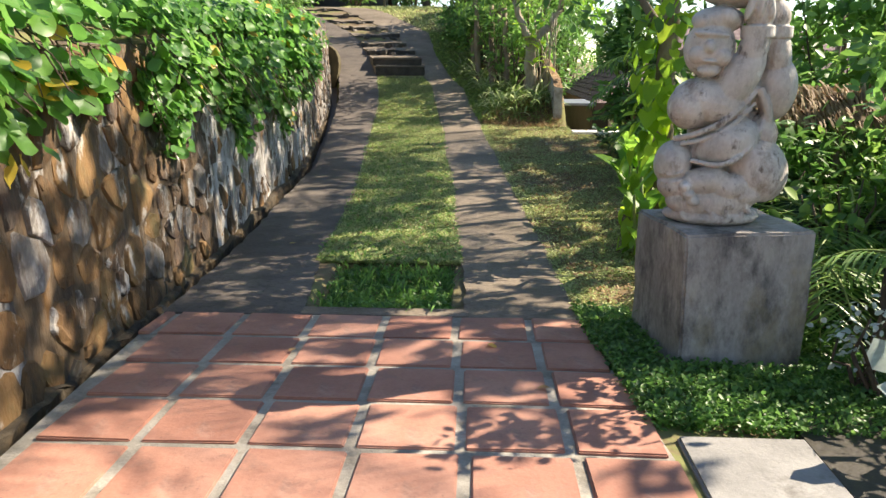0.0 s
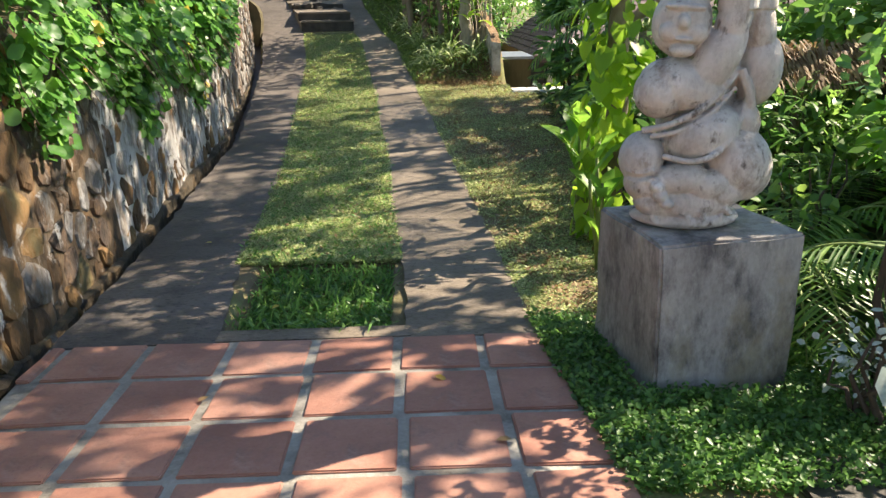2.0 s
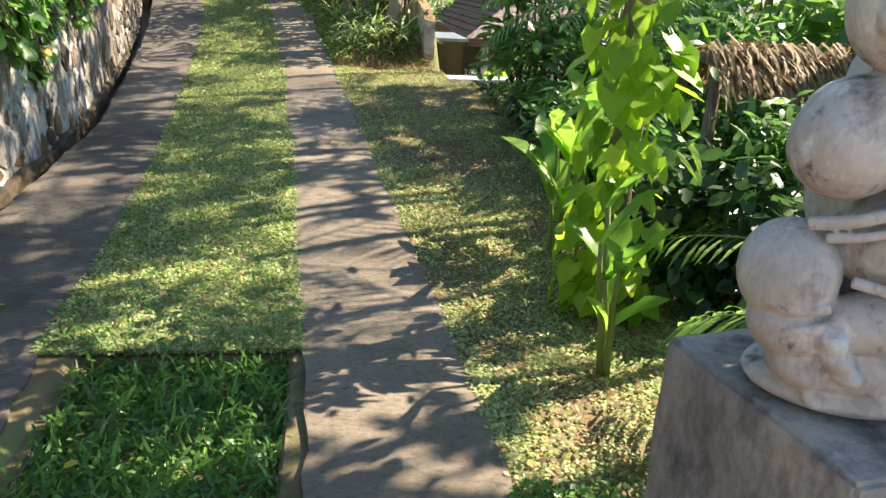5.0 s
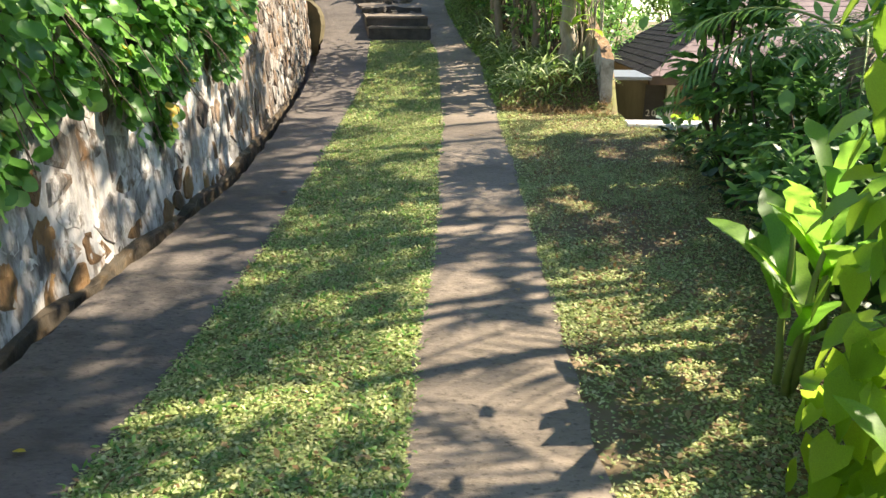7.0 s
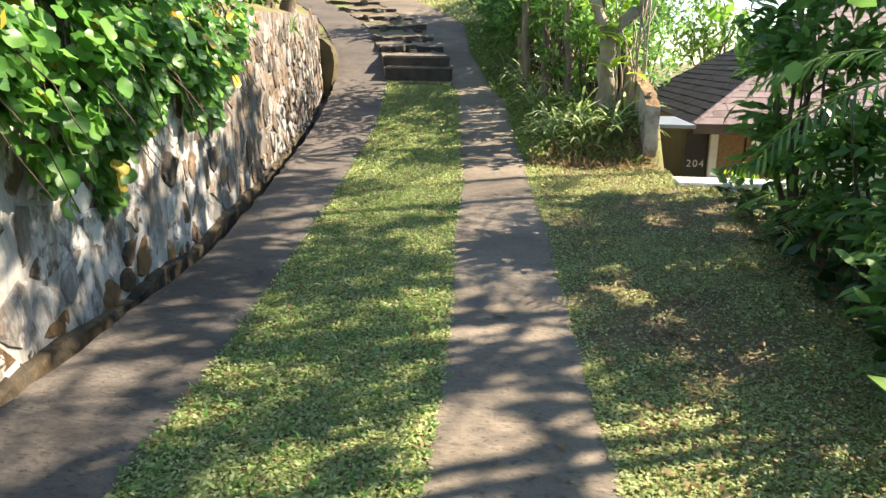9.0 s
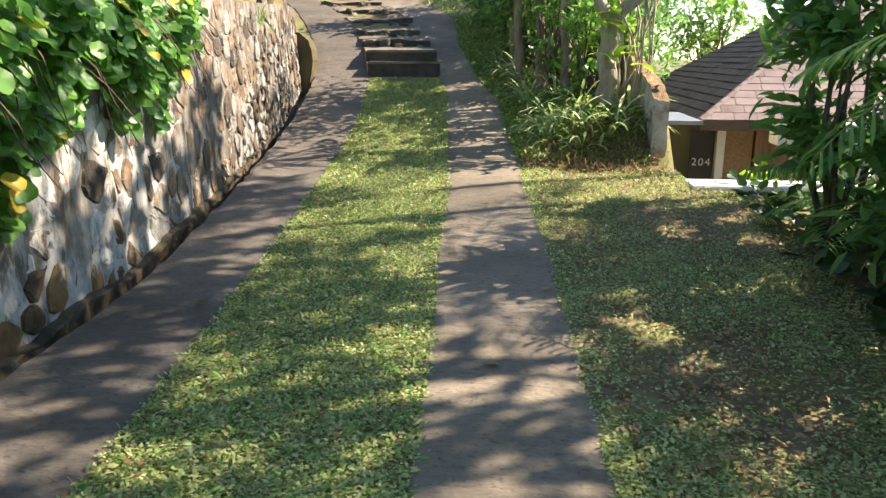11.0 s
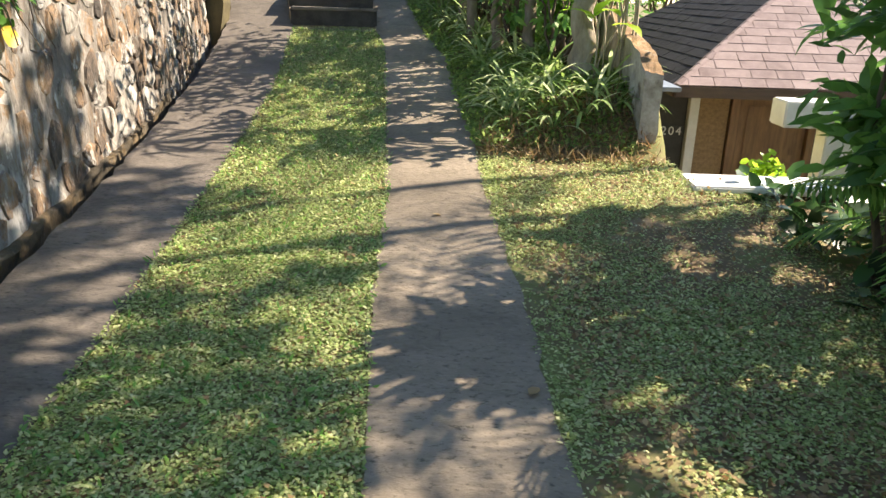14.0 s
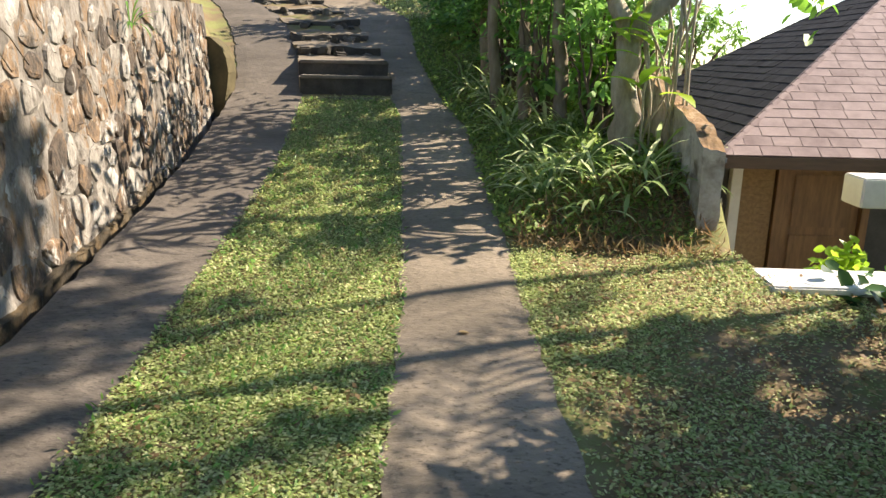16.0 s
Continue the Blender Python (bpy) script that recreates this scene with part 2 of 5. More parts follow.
L_lawn = leaf_mat("lawn_leaf", (0.16, 0.23, 0.065), (0.37, 0.44, 0.16), (0.62, 0.61, 0.33), 0.35, 0.6)
L_lush = leaf_mat("lush_leaf", (0.075, 0.19, 0.036), (0.135, 0.30, 0.06), (0.24, 0.41, 0.095), 0.4)
L_dry = leaf_mat("dry_leaf", (0.16, 0.09, 0.04), (0.28, 0.18, 0.08), (0.36, 0.27, 0.13), 0.25, 0.7)
L_cover = leaf_mat("bank_cover_leaf", (0.09, 0.16, 0.035), (0.18, 0.28, 0.06), (0.33, 0.42, 0.12), 0.4, 0.55)
L_silver = leaf_mat("silver_leaf", (0.32, 0.40, 0.34), (0.42, 0.50, 0.45), (0.55, 0.60, 0.55), 0.3)
L_red = leaf_mat("red_petal", (0.55, 0.03, 0.02), (0.7, 0.06, 0.04), (0.75, 0.12, 0.08), 0.3)

# ---- building helpers ----
rng = np.random.default_rng(7)


def mesh(name, verts, faces, material, smooth=False):
    me = bpy.data.meshes.new(name)
    me.from_pydata([tuple(v) for v in verts], [], faces)
    me.materials.append(material)
    if smooth:
        me.polygons.foreach_set("use_smooth", [True] * len(me.polygons))
    me.update()
    return me


def thing(name, base, label, category, group="", kind=""):
    ob = new(name)
    ob.empty_display_size = 0.1
    ob.location = base
    return tagged(ob, label, category, group, kind)


def part(name, data, parent, at=(0, 0, 0), label="", kind=""):
    ob = new(name, data)
    ob.parent = parent
    ob.location = at
    return tagged(ob, label, kind=kind)


def box_bm(x0, x1, y0, y1, z0, z1, bevel=0.0, jitter=0.0):
    bm = bmesh.new()
    bmesh.ops.create_cube(bm, size=1)
    for v in bm.verts:
        v.co = Vector(((x0 + x1) / 2 + v.co.x * (x1 - x0), (y0 + y1) / 2 + v.co.y * (y1 - y0), (z0 + z1) / 2 + v.co.z * (z1 - z0)))
        if jitter:
            v.co += Vector([random.uniform(-jitter, jitter) for _ in range(3)])
    if bevel:
        bmesh.ops.bevel(bm, geom=bm.edges[:], offset=bevel, segments=2, affect="EDGES")
    return bm


def bm_mesh(name, bm, material, smooth=False):
    me = bpy.data.meshes.new(name)
    bm.to_mesh(me)
    bm.free()
    me.materials.append(material)
    if smooth:
        me.polygons.foreach_set("use_smooth", [True] * len(me.polygons))
    return me


def box(name, dims, material, parent=None, bevel=0.008, at=(0, 0, 0), label="", jitter=0.0):
    me = bm_mesh(name, box_bm(*dims, bevel, jitter), material)
    if parent is None:
        ob = new(name, me)
        ob.location = at
        return tagged(ob, label)
    return part(name, me, parent, at, label)


def fast_mesh(name, verts, loops, counts, material, smooth=False):
    """A large mesh from flat arrays."""
    me = bpy.data.meshes.new(name)
    me.vertices.add(len(verts))
    me.vertices.foreach_set("co", np.asarray(verts, np.float32).ravel())
    me.loops.add(len(loops))
    me.loops.foreach_set("vertex_index", np.asarray(loops, np.int32))
    starts = np.concatenate([[0], np.cumsum(counts)[:-1]])
    me.polygons.add(len(counts))
    me.polygons.foreach_set("loop_start", np.asarray(starts, np.int32))
    me.update(calc_edges=True)
    me.materials.append(material)
    if smooth:
        me.polygons.foreach_set("use_smooth", np.ones(len(counts), bool))
    return me


# leaf outlines: x across, y towards the tip, z up
LANCE = (np.array([(0, 0, 0), (-0.16, 0.3, 0.03), (0.16, 0.3, 0.03), (-0.13, 0.68, 0.0), (0.13, 0.68, 0.0), (0, 1, -0.12)]), [(0, 2, 1), (1, 2, 4, 3), (3, 4, 5)])
OVAL = (np.array([(0, 0, 0), (-0.3, 0.3, 0.06), (0.3, 0.3, 0.06), (-0.26, 0.7, 0.02), (0.26, 0.7, 0.02), (0, 1, -0.08), (0, 0.4, -0.02)]), [(0, 6, 1), (0, 2, 6), (1, 6, 3), (2, 4, 6), (3, 6, 5), (6, 4, 5)])
ROUND = (np.array([(0, 0.42, -0.05)] + [((0.5 + 0.03 * math.cos(5 * a)) * math.sin(a), 0.5 - (0.5 - 0.1 * (abs(a) < 0.2)) * math.cos(a), 0.05 + 0.06 * math.sin(3 * a + 0.6)) for a in np.linspace(0, 2 * math.pi, 14)[:-1]]), [(0, 1 + k, 1 + (k + 1) % 13) for k in range(13)])
HEART = (np.array([(0, 0.05, 0), (-0.34, -0.1, 0.06), (-0.46, 0.28, 0.07), (-0.25, 0.68, 0.02), (0, 1, -0.1), (0.25, 0.68, 0.02), (0.46, 0.28, 0.07), (0.34, -0.1, 0.06), (0, 0.45, -0.04)]), [(0, 1, 2), (0, 2, 8), (2, 3, 8), (3, 4, 8), (8, 4, 5), (8, 5, 6), (0, 8, 6), (0, 6, 7)])
BLADE = (np.array([(-0.05, 0, 0), (0.05, 0, 0), (-0.04, 0.55, 0.12), (0.04, 0.55, 0.12), (0, 1, 0)]), [(0, 1, 3, 2), (2, 3, 4)])
CHIP = (np.array([(0, 0, 0), (-0.28, 0.5, 0.05), (0.28, 0.5, 0.05), (0, 1, -0.03)]), [(0, 2, 1), (1, 2, 3)])


def unit(a):
    return a / np.maximum(np.linalg.norm(a, axis=-1, keepdims=True), 1e-9)


def leaves(name, P, F, N, S, shape, material):
    """One mesh of many leaves: places, tip directions, up sides, sizes."""
    P, F, N = np.asarray(P, float), unit(np.asarray(F, float)), np.asarray(N, float)
    R = unit(np.cross(F, N))
    U = np.cross(R, F)
    S = np.broadcast_to(np.asarray(S, float), (len(P),))[:, None, None]
    T, faces = shape
    V = P[:, None] + S * (T[None, :, :1] * R[:, None] + T[None, :, 1:2] * F[:, None] + T[None, :, 2:] * U[:, None])
    base = (np.arange(len(P)) * len(T))[:, None]
    flat = np.array([i for f in faces for i in f])
    loops = (base + flat[None]).ravel()
    counts = np.tile([len(f) for f in faces], len(P))
    return fast_mesh(name, V.reshape(-1, 3), loops, counts, material, len(T) > 5)


def rand_dirs(n, up=0.0, spread=1.0):
    d = rng.normal(size=(n, 3)) * spread
    d[:, 2] += up
    return unit(d)


def tube_data(paths, sides=7):
    """Tapered tubes along lists of (x, y, z, radius)."""
    verts, faces = [], []
    for path in paths:
        pts = [Vector(p[:3]) for p in path]
        first = len(verts)
        for k, p in enumerate(pts):
            d = (pts[min(k + 1, len(pts) - 1)] - pts[max(k - 1, 0)]).normalized()
            a = d.orthogonal().normalized() if abs(d.z) < 0.9 else Vector((1, 0, 0))
            a = (a - d * a.dot(d)).normalized()
            b = d.cross(a)
            for s in range(sides):
                w = 2 * math.pi * s / sides
                verts.append(p + (a * math.cos(w) + b * math.sin(w)) * path[k][3])
        for k in range(len(pts) - 1):
            for s in range(sides):
                i, j = first + k * sides + s, first + k * sides + (s + 1) % sides
                faces.append((i, j, j + sides, i + sides))
        faces.append(tuple(range(first, first + sides))[::-1])
        faces.append(tuple(range(first + (len(pts) - 1) * sides, first + len(pts) * sides)))
    return verts, faces


def tubes(name, paths, material, sides=7):
    return mesh(name, *tube_data(paths, sides), material, True)


def bend(a, b, r0, r1, n=6, wander=0.05, sag=0.0):
    a, b = Vector(a), Vector(b)
    out = []
    for k in range(n + 1):
        t = k / n
        p = a.lerp(b, t) + Vector([random.uniform(-wander, wander) for _ in range(3)]) * (0 < k < n)
        p.z += sag * 4 * t * (1 - t)
        out.append((*p, r0 + (r1 - r0) * t))
    return out


# ---- the lie of the land ----
KY = [-30, -8, -3, -1.74, 0, 1.1, 2.4, 3, 5.4, 6.1, 6.9, 7.8, 8.9, 10.48, 13.1, 17, 21, 26, 60]
KZ = [0.6, 0.26, 0.075, 0.065, 0, -0.005, 0.016, 0.058, 0.144, 0.165, 0.228, 0.311, 0.42, 0.65, 1.06, 2.2, 3.1, 3.5, 4.0]


def curve(ys, xs):
    return lambda y: np.interp(y, ys, xs)


lane_z0 = curve(KY, KZ)


def lane_z(y):
    y = np.asarray(y, float)
    return (lane_z0(y - 0.3) + lane_z0(y) * 2 + lane_z0(y + 0.3)) / 4


left_out = curve([-7, -1.9, 0, 2.66, 5.4, 7.65, 11, 13.9, 15.5, 18, 22, 26], [-1.40, -1.71, -1.86, -1.98, -2.10, -2.38, -2.80, -3.32, -3.84, -4.9, -7.2, -10])
left_in = curve([0, 1.2, 2.5, 4, 6, 8.2, 10.6, 13.2, 15, 17, 20, 26], [-1.0, -1.17, -1.22, -1.32, -1.53, -1.74, -1.92, -2.30, -2.75, -3.5, -5.2, -9])
right_in = curve([-0.1, 1.4, 2.66, 3.75, 4.9, 6.3, 8, 10.9, 12.4, 14.9, 17, 20, 26], [0.0, -0.08, -0.17, -0.21, -0.29, -0.43, -0.53, -0.86, -1.02, -1.62, -2.3, -4.0, -8])
right_out = curve([-0.1, 1.6, 3.75, 5, 6.3, 8.1, 9, 11.1, 11.9, 15, 17, 20, 26], [0.68, 0.61, 0.46, 0.37, 0.30, 0.12, 0.07, -0.18, -0.25, -1.06, -1.35, -2.8, -7])
wall_foot = curve([-9, -1.9, 0, 3.7, 5.5, 7.7, 8.7, 11, 13.3], [-1.70, -1.88, -2.00, -2.24, -2.31, -2.60, -2.69, -2.98, -3.42])
wall_top = curve([-9, -0.5, 5, 8.3, 13.3], [1.6, 1.55, 1.75, 1.94, 2.16])
tile_out = curve([-9, -1.9, -0.3, 0], [0.98, 0.82, 0.68, 0.67])


def step01(v):
    v = np.clip(v, 0, 1)
    return v * v * (3 - 2 * v)


def land(x, y):
    """Ground height."""
    x, y = np.asarray(x, float), np.asarray(y, float)
    z = lane_z(y) - 0.024
    ro = np.where(y < 0, tile_out(y), right_out(y))
    over = np.maximum(x - ro, 0)
    z = z - 0.045 * np.minimum(over, 6) * (y < 9)
    z = z + 0.34 * step01((y - 8.95) / 0.7) * step01((over - 0.05) / 0.9) * step01((16.5 - y) / 2.5)
    # sunken bed behind the paving
    bed = (x > -0.98) & (x < -0.02) & (y > 0.06) & (y < 1.16)
    z = np.where(bed, z - 0.09, z)
    # court of the house, below the lawn
    court = step01((x - 1.62 + 0.02 * (y - 9)) / 0.12) * step01((y - 8.6) / 0.15) * step01((26 - y) / 2) * step01((16 - x) / 2)
    z = z * (1 - court) + court * -1.75
    fall = step01((x - 4.5) / 9)
    z = z * (1 - fall) + fall * np.minimum(z, -4.0)
    fall = step01((x - 0.8) / 3) * step01((y - 18.5) / 3)
    z = z * (1 - fall) + fall * np.minimum(z, -1.5)
    # gutter and the bank that the stone wall holds
    wf, lo = wall_foot(y), left_out(y)
    gut = (x < lo) & (x > wf - 0.25) & (y < 13.5)
    z = np.where(gut, lane_z(y) - 0.3, z)
    back = np.maximum(wf - 0.2 - x, 0)
    bank = wall_top(np.minimum(y, 13.3)) - 0.06 + 0.28 * np.minimum(back, 9)
    hold = (x < wf - 0.25) * step01((14.6 - y) / 1.1)
    z = z * (1 - hold) + bank * hold
    far_bank = (y > 13.3) * np.maximum(lo - 0.25 - x, 0)
    z = z + (1 - hold) * 0.5 * np.minimum(far_bank, 5)
    return z


def axis_steps(fine0, fine1, step, far):
    mid = np.arange(fine0, fine1 + step / 2, step)
    out = np.geomspace(step * 2, far, 26)
    return np.concatenate([fine0 - out[::-1], mid, fine1 + out])


gx, gy = axis_steps(-4.5, 4.5, 0.075, 1800), axis_steps(-6, 22, 0.1, 1800)
GX, GY = np.meshgrid(gx, gy)
GZ = land(GX, GY) + 0.007 * np.sin(GX * 5.1 + GY * 3.3) * np.sin(GY * 4.3 - GX * 2.1) * ((GX > -1.0) & (GX < 4))
nx, ny = len(gx), len(gy)
ii = (np.arange(ny - 1)[:, None] * nx + np.arange(nx - 1)[None]).ravel()
quads = np.stack([ii, ii + 1, ii + nx + 1, ii + nx], 1)
ground = new("ground", fast_mesh("ground", np.stack([GX.ravel(), GY.ravel(), GZ.ravel()], 1), quads.ravel(), np.full(len(quads), 4), M_ground, True))
tagged(ground, "sloping garden ground of thin turf and bare soil", "ground", kind="structure")


def strip(name, ys, xa, xb, top, thick, material, cols=6, rough=0.0):
    """A slab between two curves that follows the ground."""
    verts, faces = [], []
    w = cols + 1
    for y in ys:
        for k in range(w):
            t = k / cols
            edge = k in (0, cols)
            x = xa(y) * (1 - t) + xb(y) * t + (random.uniform(-rough, rough) if edge else 0)
            verts.append((x, y, float(lane_z(y)) + top + (-0.008 if edge else 0)))
        for k in (0, cols):
            verts.append((xa(y) if k == 0 else xb(y), y, float(lane_z(y)) + top - thick))
    s = w + 2
    for r in range(len(ys) - 1):
        a, b = r * s, (r + 1) * s
        for k in range(cols):
            faces.append((a + k, a + k + 1, b + k + 1, b + k))
        faces.append((a + w, a, b, b + w))
        faces.append((a + cols, a + w + 1, b + w + 1, b + cols))
    faces.append((w, w + 1) + tuple(range(cols, -1, -1)))
    last = (len(ys) - 1) * s
    faces.append(tuple(range(last, last + w)) + (last + w + 1, last + w))
    return mesh(name, verts, faces, material)


lane_left = new("path_left", strip("path_left", np.arange(-0.13, 24, 0.13), left_out, left_in, 0.0, 0.2, M_track_left, 6, 0.018))
tagged(lane_left, "weathered grey concrete wheel track beside the gutter", "path", kind="structure")
lane_right = new("path_right", strip("path_right", np.arange(-0.13, 24, 0.13), right_in, right_out, 0.0, 0.2, M_track, 6, 0.018))
tagged(lane_right, "weathered grey concrete wheel track through the lawn", "path", kind="structure")
gutter = new("gutter", strip("gutter", np.arange(-9, 13.4, 0.2), lambda y: wall_foot(y) - 0.1, lambda y: left_out(y) - 0.004, -0.24, 0.06, M_gutter, 2))
tagged(gutter, "narrow dark concrete gutter at the wall foot", "gutter", kind="structure")
paving = new("paving", strip("paving", np.linspace(-9, -0.115, 46), left_out, tile_out, -0.007, 0.2, M_joint, 6))
tagged(paving, "terracotta tile paving with wide cement joints", "paving", kind="structure")

# ---- stone retaining wall ----
def wall_point(y, v, d=0.0):
    """A point of the wall's face: along, height above its foot, distance out of it."""
    return Vector((float(wall_foot(y)) - 0.05 * v + d, y, float(lane_z(y)) - 0.28 + v))


def wall_body():
    ys = np.arange(-9, 13.31, 0.15)
    verts, faces = [], []
    for y in ys:
        h = float(wall_top(y) - lane_z(y)) + 0.28
        for v in np.linspace(0, h, 8):
            p = wall_point(y, v, random.uniform(-0.015, 0.012))
            verts.append(p)
        t = wall_point(y, h)
        verts.append(t + Vector((-0.42, 0, 0.02)))
        verts.append(Vector((t.x - 0.42, y, t.z - h - 0.2)))
    for r in range(len(ys) - 1):
        for k in range(9):
            a = r * 10 + k
            faces.append((a, a + 10, a + 11, a + 1))
    faces.append(tuple(range(10)))
    faces.append(tuple(range((len(ys) - 1) * 10, len(ys) * 10))[::-1])
    me = mesh("wall_left", verts, faces, M_mortar)
    me.materials.append(M_mortar_old)
    me.materials.append(M_mortar_rust)
    for p in me.polygons:
        p.material_index = 1 if p.center.y > 7.4 else 2 if -1.3 < p.center.y < 1.7 else 0    # unplastered and seeping stretches
    return me


wall_left = tagged(new("wall_left", wall_body()), "retaining wall of rust-brown rubble stones in white mortar", "stone wall", kind="structure")

# stones: cells of a jittered grid, clipped against their neighbours
CU, CV = 0.235, 0.19
stone_seed = {}
for i in range(-42, 60):
    for j in range(-1, 12):
        if random.random() < 0.2:
            continue
        stone_seed[i, j] = ((i + 0.5 * (j % 2) + random.uniform(-0.46, 0.46)) * CU, (j + 0.5 + random.uniform(-0.42, 0.42)) * CV)


def clip_cell(c, others):
    r = 0.2
    poly = [(c[0] - r, c[1] - r), (c[0] + r, c[1] - r), (c[0] + r, c[1] + r), (c[0] - r, c[1] + r)]
    for o in others:
        nx_, ny_ = o[0] - c[0], o[1] - c[1]
        mid = ((o[0] + c[0]) / 2 * nx_ + (o[1] + c[1]) / 2 * ny_)
        res = []
        for k in range(len(poly)):
            a, b = poly[k], poly[(k + 1) % len(poly)]
            da, db = a[0] * nx_ + a[1] * ny_ - mid, b[0] * nx_ + b[1] * ny_ - mid
            if da <= 0:
                res.append(a)
            if da * db < 0:
                t = da / (da - db)
                res.append((a[0] + (b[0] - a[0]) * t, a[1] + (b[1] - a[1]) * t))
        poly = res
        if len(poly) < 3:
            return []
    return poly


def stone_data(poly, c, proud):
    """A rounded stone over its cell, as rings from the mortar to its face."""
    ring = []
    for k in range(len(poly)):
        a, b, d = poly[k - 1], poly[k], poly[(k + 1) % len(poly)]
        ring.append(((a[0] + 2 * b[0]) / 3 + random.uniform(-0.012, 0.012), (a[1] + 2 * b[1]) / 3 + random.uniform(-0.012, 0.012)))
        ring.append(((d[0] + 2 * b[0]) / 3 + random.uniform(-0.012, 0.012), (d[1] + 2 * b[1]) / 3 + random.uniform(-0.012, 0.012)))
    # more mortar shows along the middle of the wall, less at its far end
    shrink = random.uniform(0.76, 1.0) if 1.5 < c[0] < 8.3 else random.uniform(0.86, 1.04)
    verts, faces = [], []
    m = len(ring)
    for f, d in ((shrink, -0.012), (shrink * 0.9, proud * 0.7), (shrink * 0.6, proud)):
        for u, v in ring:
            verts.append(wall_point(c[0] + (u - c[0]) * f, max(c[1] + (v - c[1]) * f, 0.0), d + random.uniform(-0.006, 0.006)))
    for r in range(2):
        for k in range(m):
            faces.append((r * m + k, r * m + (k + 1) % m, (r + 1) * m + (k + 1) % m, (r + 1) * m + k))
    faces.append(tuple(range(2 * m, 3 * m)))
    return verts, faces


far_v, far_f, near_stones = [], [], []
for (i, j), c in stone_seed.items():
    if not -8.8 < c[0] < 13.15 or c[1] < 0.02:
        continue
    if c[1] > float(wall_top(c[0]) - lane_z(c[0])) + 0.28 - 0.06 or random.random() < (0.08 if 1.5 < c[0] < 8.3 else 0.03):
        continue
    others = [stone_seed[i + a, j + b] for a in (-3, -2, -1, 0, 1, 2, 3) for b in (-2, -1, 0, 1, 2) if (a or b) and (i + a, j + b) in stone_seed]
    poly = clip_cell(c, others)
    if len(poly) < 3:
        continue
    sv, sf = stone_data(poly, c, random.uniform(-0.002, 0.014) if 1.5 < c[0] < 8.3 else random.uniform(0.004, 0.03))
    if -2.6 < c[0] < 6.0:
        near_stones.append((sv, sf, c[1]))
    else:
        k0 = len(far_v)
        far_v += sv
        far_f += [tuple(k + k0 for k in f) for f in sf]
part("stones", mesh("stones", far_v, far_f, M_stone_far), wall_left, kind="stuff")

# mossy footing that steps out at the wall's foot
foot_v, foot_f = [], []
foot_y = np.arange(-9, 10.6, 0.06)
for y in foot_y:
    w = 0.030 + 0.018 * noise.noise(Vector((y * 2.3, 0, 0))) + 0.012 * noise.noise(Vector((y * 9, 3, 0)))
    w *= float(np.clip((10.5 - y) / 3, 0.1, 1))
    top = 0.22 + 0.05 * noise.noise(Vector((y * 1.6, 7, 0))) + 0.02 * noise.noise(Vector((y * 8, 5, 0)))
    for v, d in ((0.0, w), (top * 0.7, w), (top * 0.95, w * 0.95), (top, w * 0.75), (top + 0.015, -0.05)):
        foot_v.append(wall_point(y, v, d + 0.02 + random.uniform(-0.012, 0.012)))
for r in range(len(foot_y) - 1):
    for k in range(4):
        a = r * 5 + k
        foot_f.append((a, a + 5, a + 6, a + 1))
M_footing = surface("mossy_footing", [(0.2, (0.020, 0.016, 0.010)), (0.5, (0.06, 0.045, 0.026)), (0.7, (0.13, 0.085, 0.04)), (0.9, (0.30, 0.28, 0.245))], 3.2, 0.85, 1.0, 9)
tagged(new("wall_footing", mesh("wall_footing", foot_v, foot_f, M_footing)), "rust-stained mossy footing along the stone wall", "footing", kind="structure")

# rounded fin that ends the wall
fin_bm = bmesh.new()
outline = [(0.0, -0.1), (0.1, -0.05), (0.17, 0.25), (0.2, 0.45), (0.18, 0.62), (0.12, 0.76), (0.0, 0.86), (-0.25, 0.9), (-0.3, -0.1)]
fv = [fin_bm.verts.new((x, 0, z)) for x, z in outline]
face = fin_bm.faces.new(fv)
ext = bmesh.ops.extrude_face_region(fin_bm, geom=[face])
for v in ext["geom"]:
    if isinstance(v, bmesh.types.BMVert):
        v.co.y += 0.3
bmesh.ops.recalc_face_normals(fin_bm, faces=fin_bm.faces[:])
fin = new("wall_end", bm_mesh("wall_end", fin_bm, surface("mossy_render", [(0.2, (0.05, 0.04, 0.016)), (0.8, (0.125, 0.10, 0.045))], 3, 0.9, 0.3)))
fin.location = (-3.38, 13.15, 0.92)
tagged(fin, "rounded mossy fin at the end of the stone wall", "wall", kind="structure")

# ---- sunken bed in the paving's edge ----
rim = tagged(new("bed_rim", None), "mossy concrete rim of the sunken grass bed", "bed rim", kind="structure")
M_rim = surface("mossy_rim", [(0.2, (0.09, 0.075, 0.03)), (0.8, (0.21, 0.17, 0.08))], 6, 0.9, 0.5)
box("rim_side", (-0.11, 0.0, 0.02, 1.22, -0.2, -0.035), M_rim, rim, 0.012, jitter=0.006)
box("rim_side", (-1.04, -0.96, 0.02, 1.22, -0.2, -0.06), M_rim, rim, 0.012, jitter=0.006)
box("rim_back", (-1.13, -0.06, 1.14, 1.26, -0.2, -0.04), M_rim, rim, 0.012, jitter=0.008)
box("rim_front", (-1.02, 0.02, -0.115, 0.035, -0.2, 0.004), M_track, rim, 0.01, jitter=0.003)

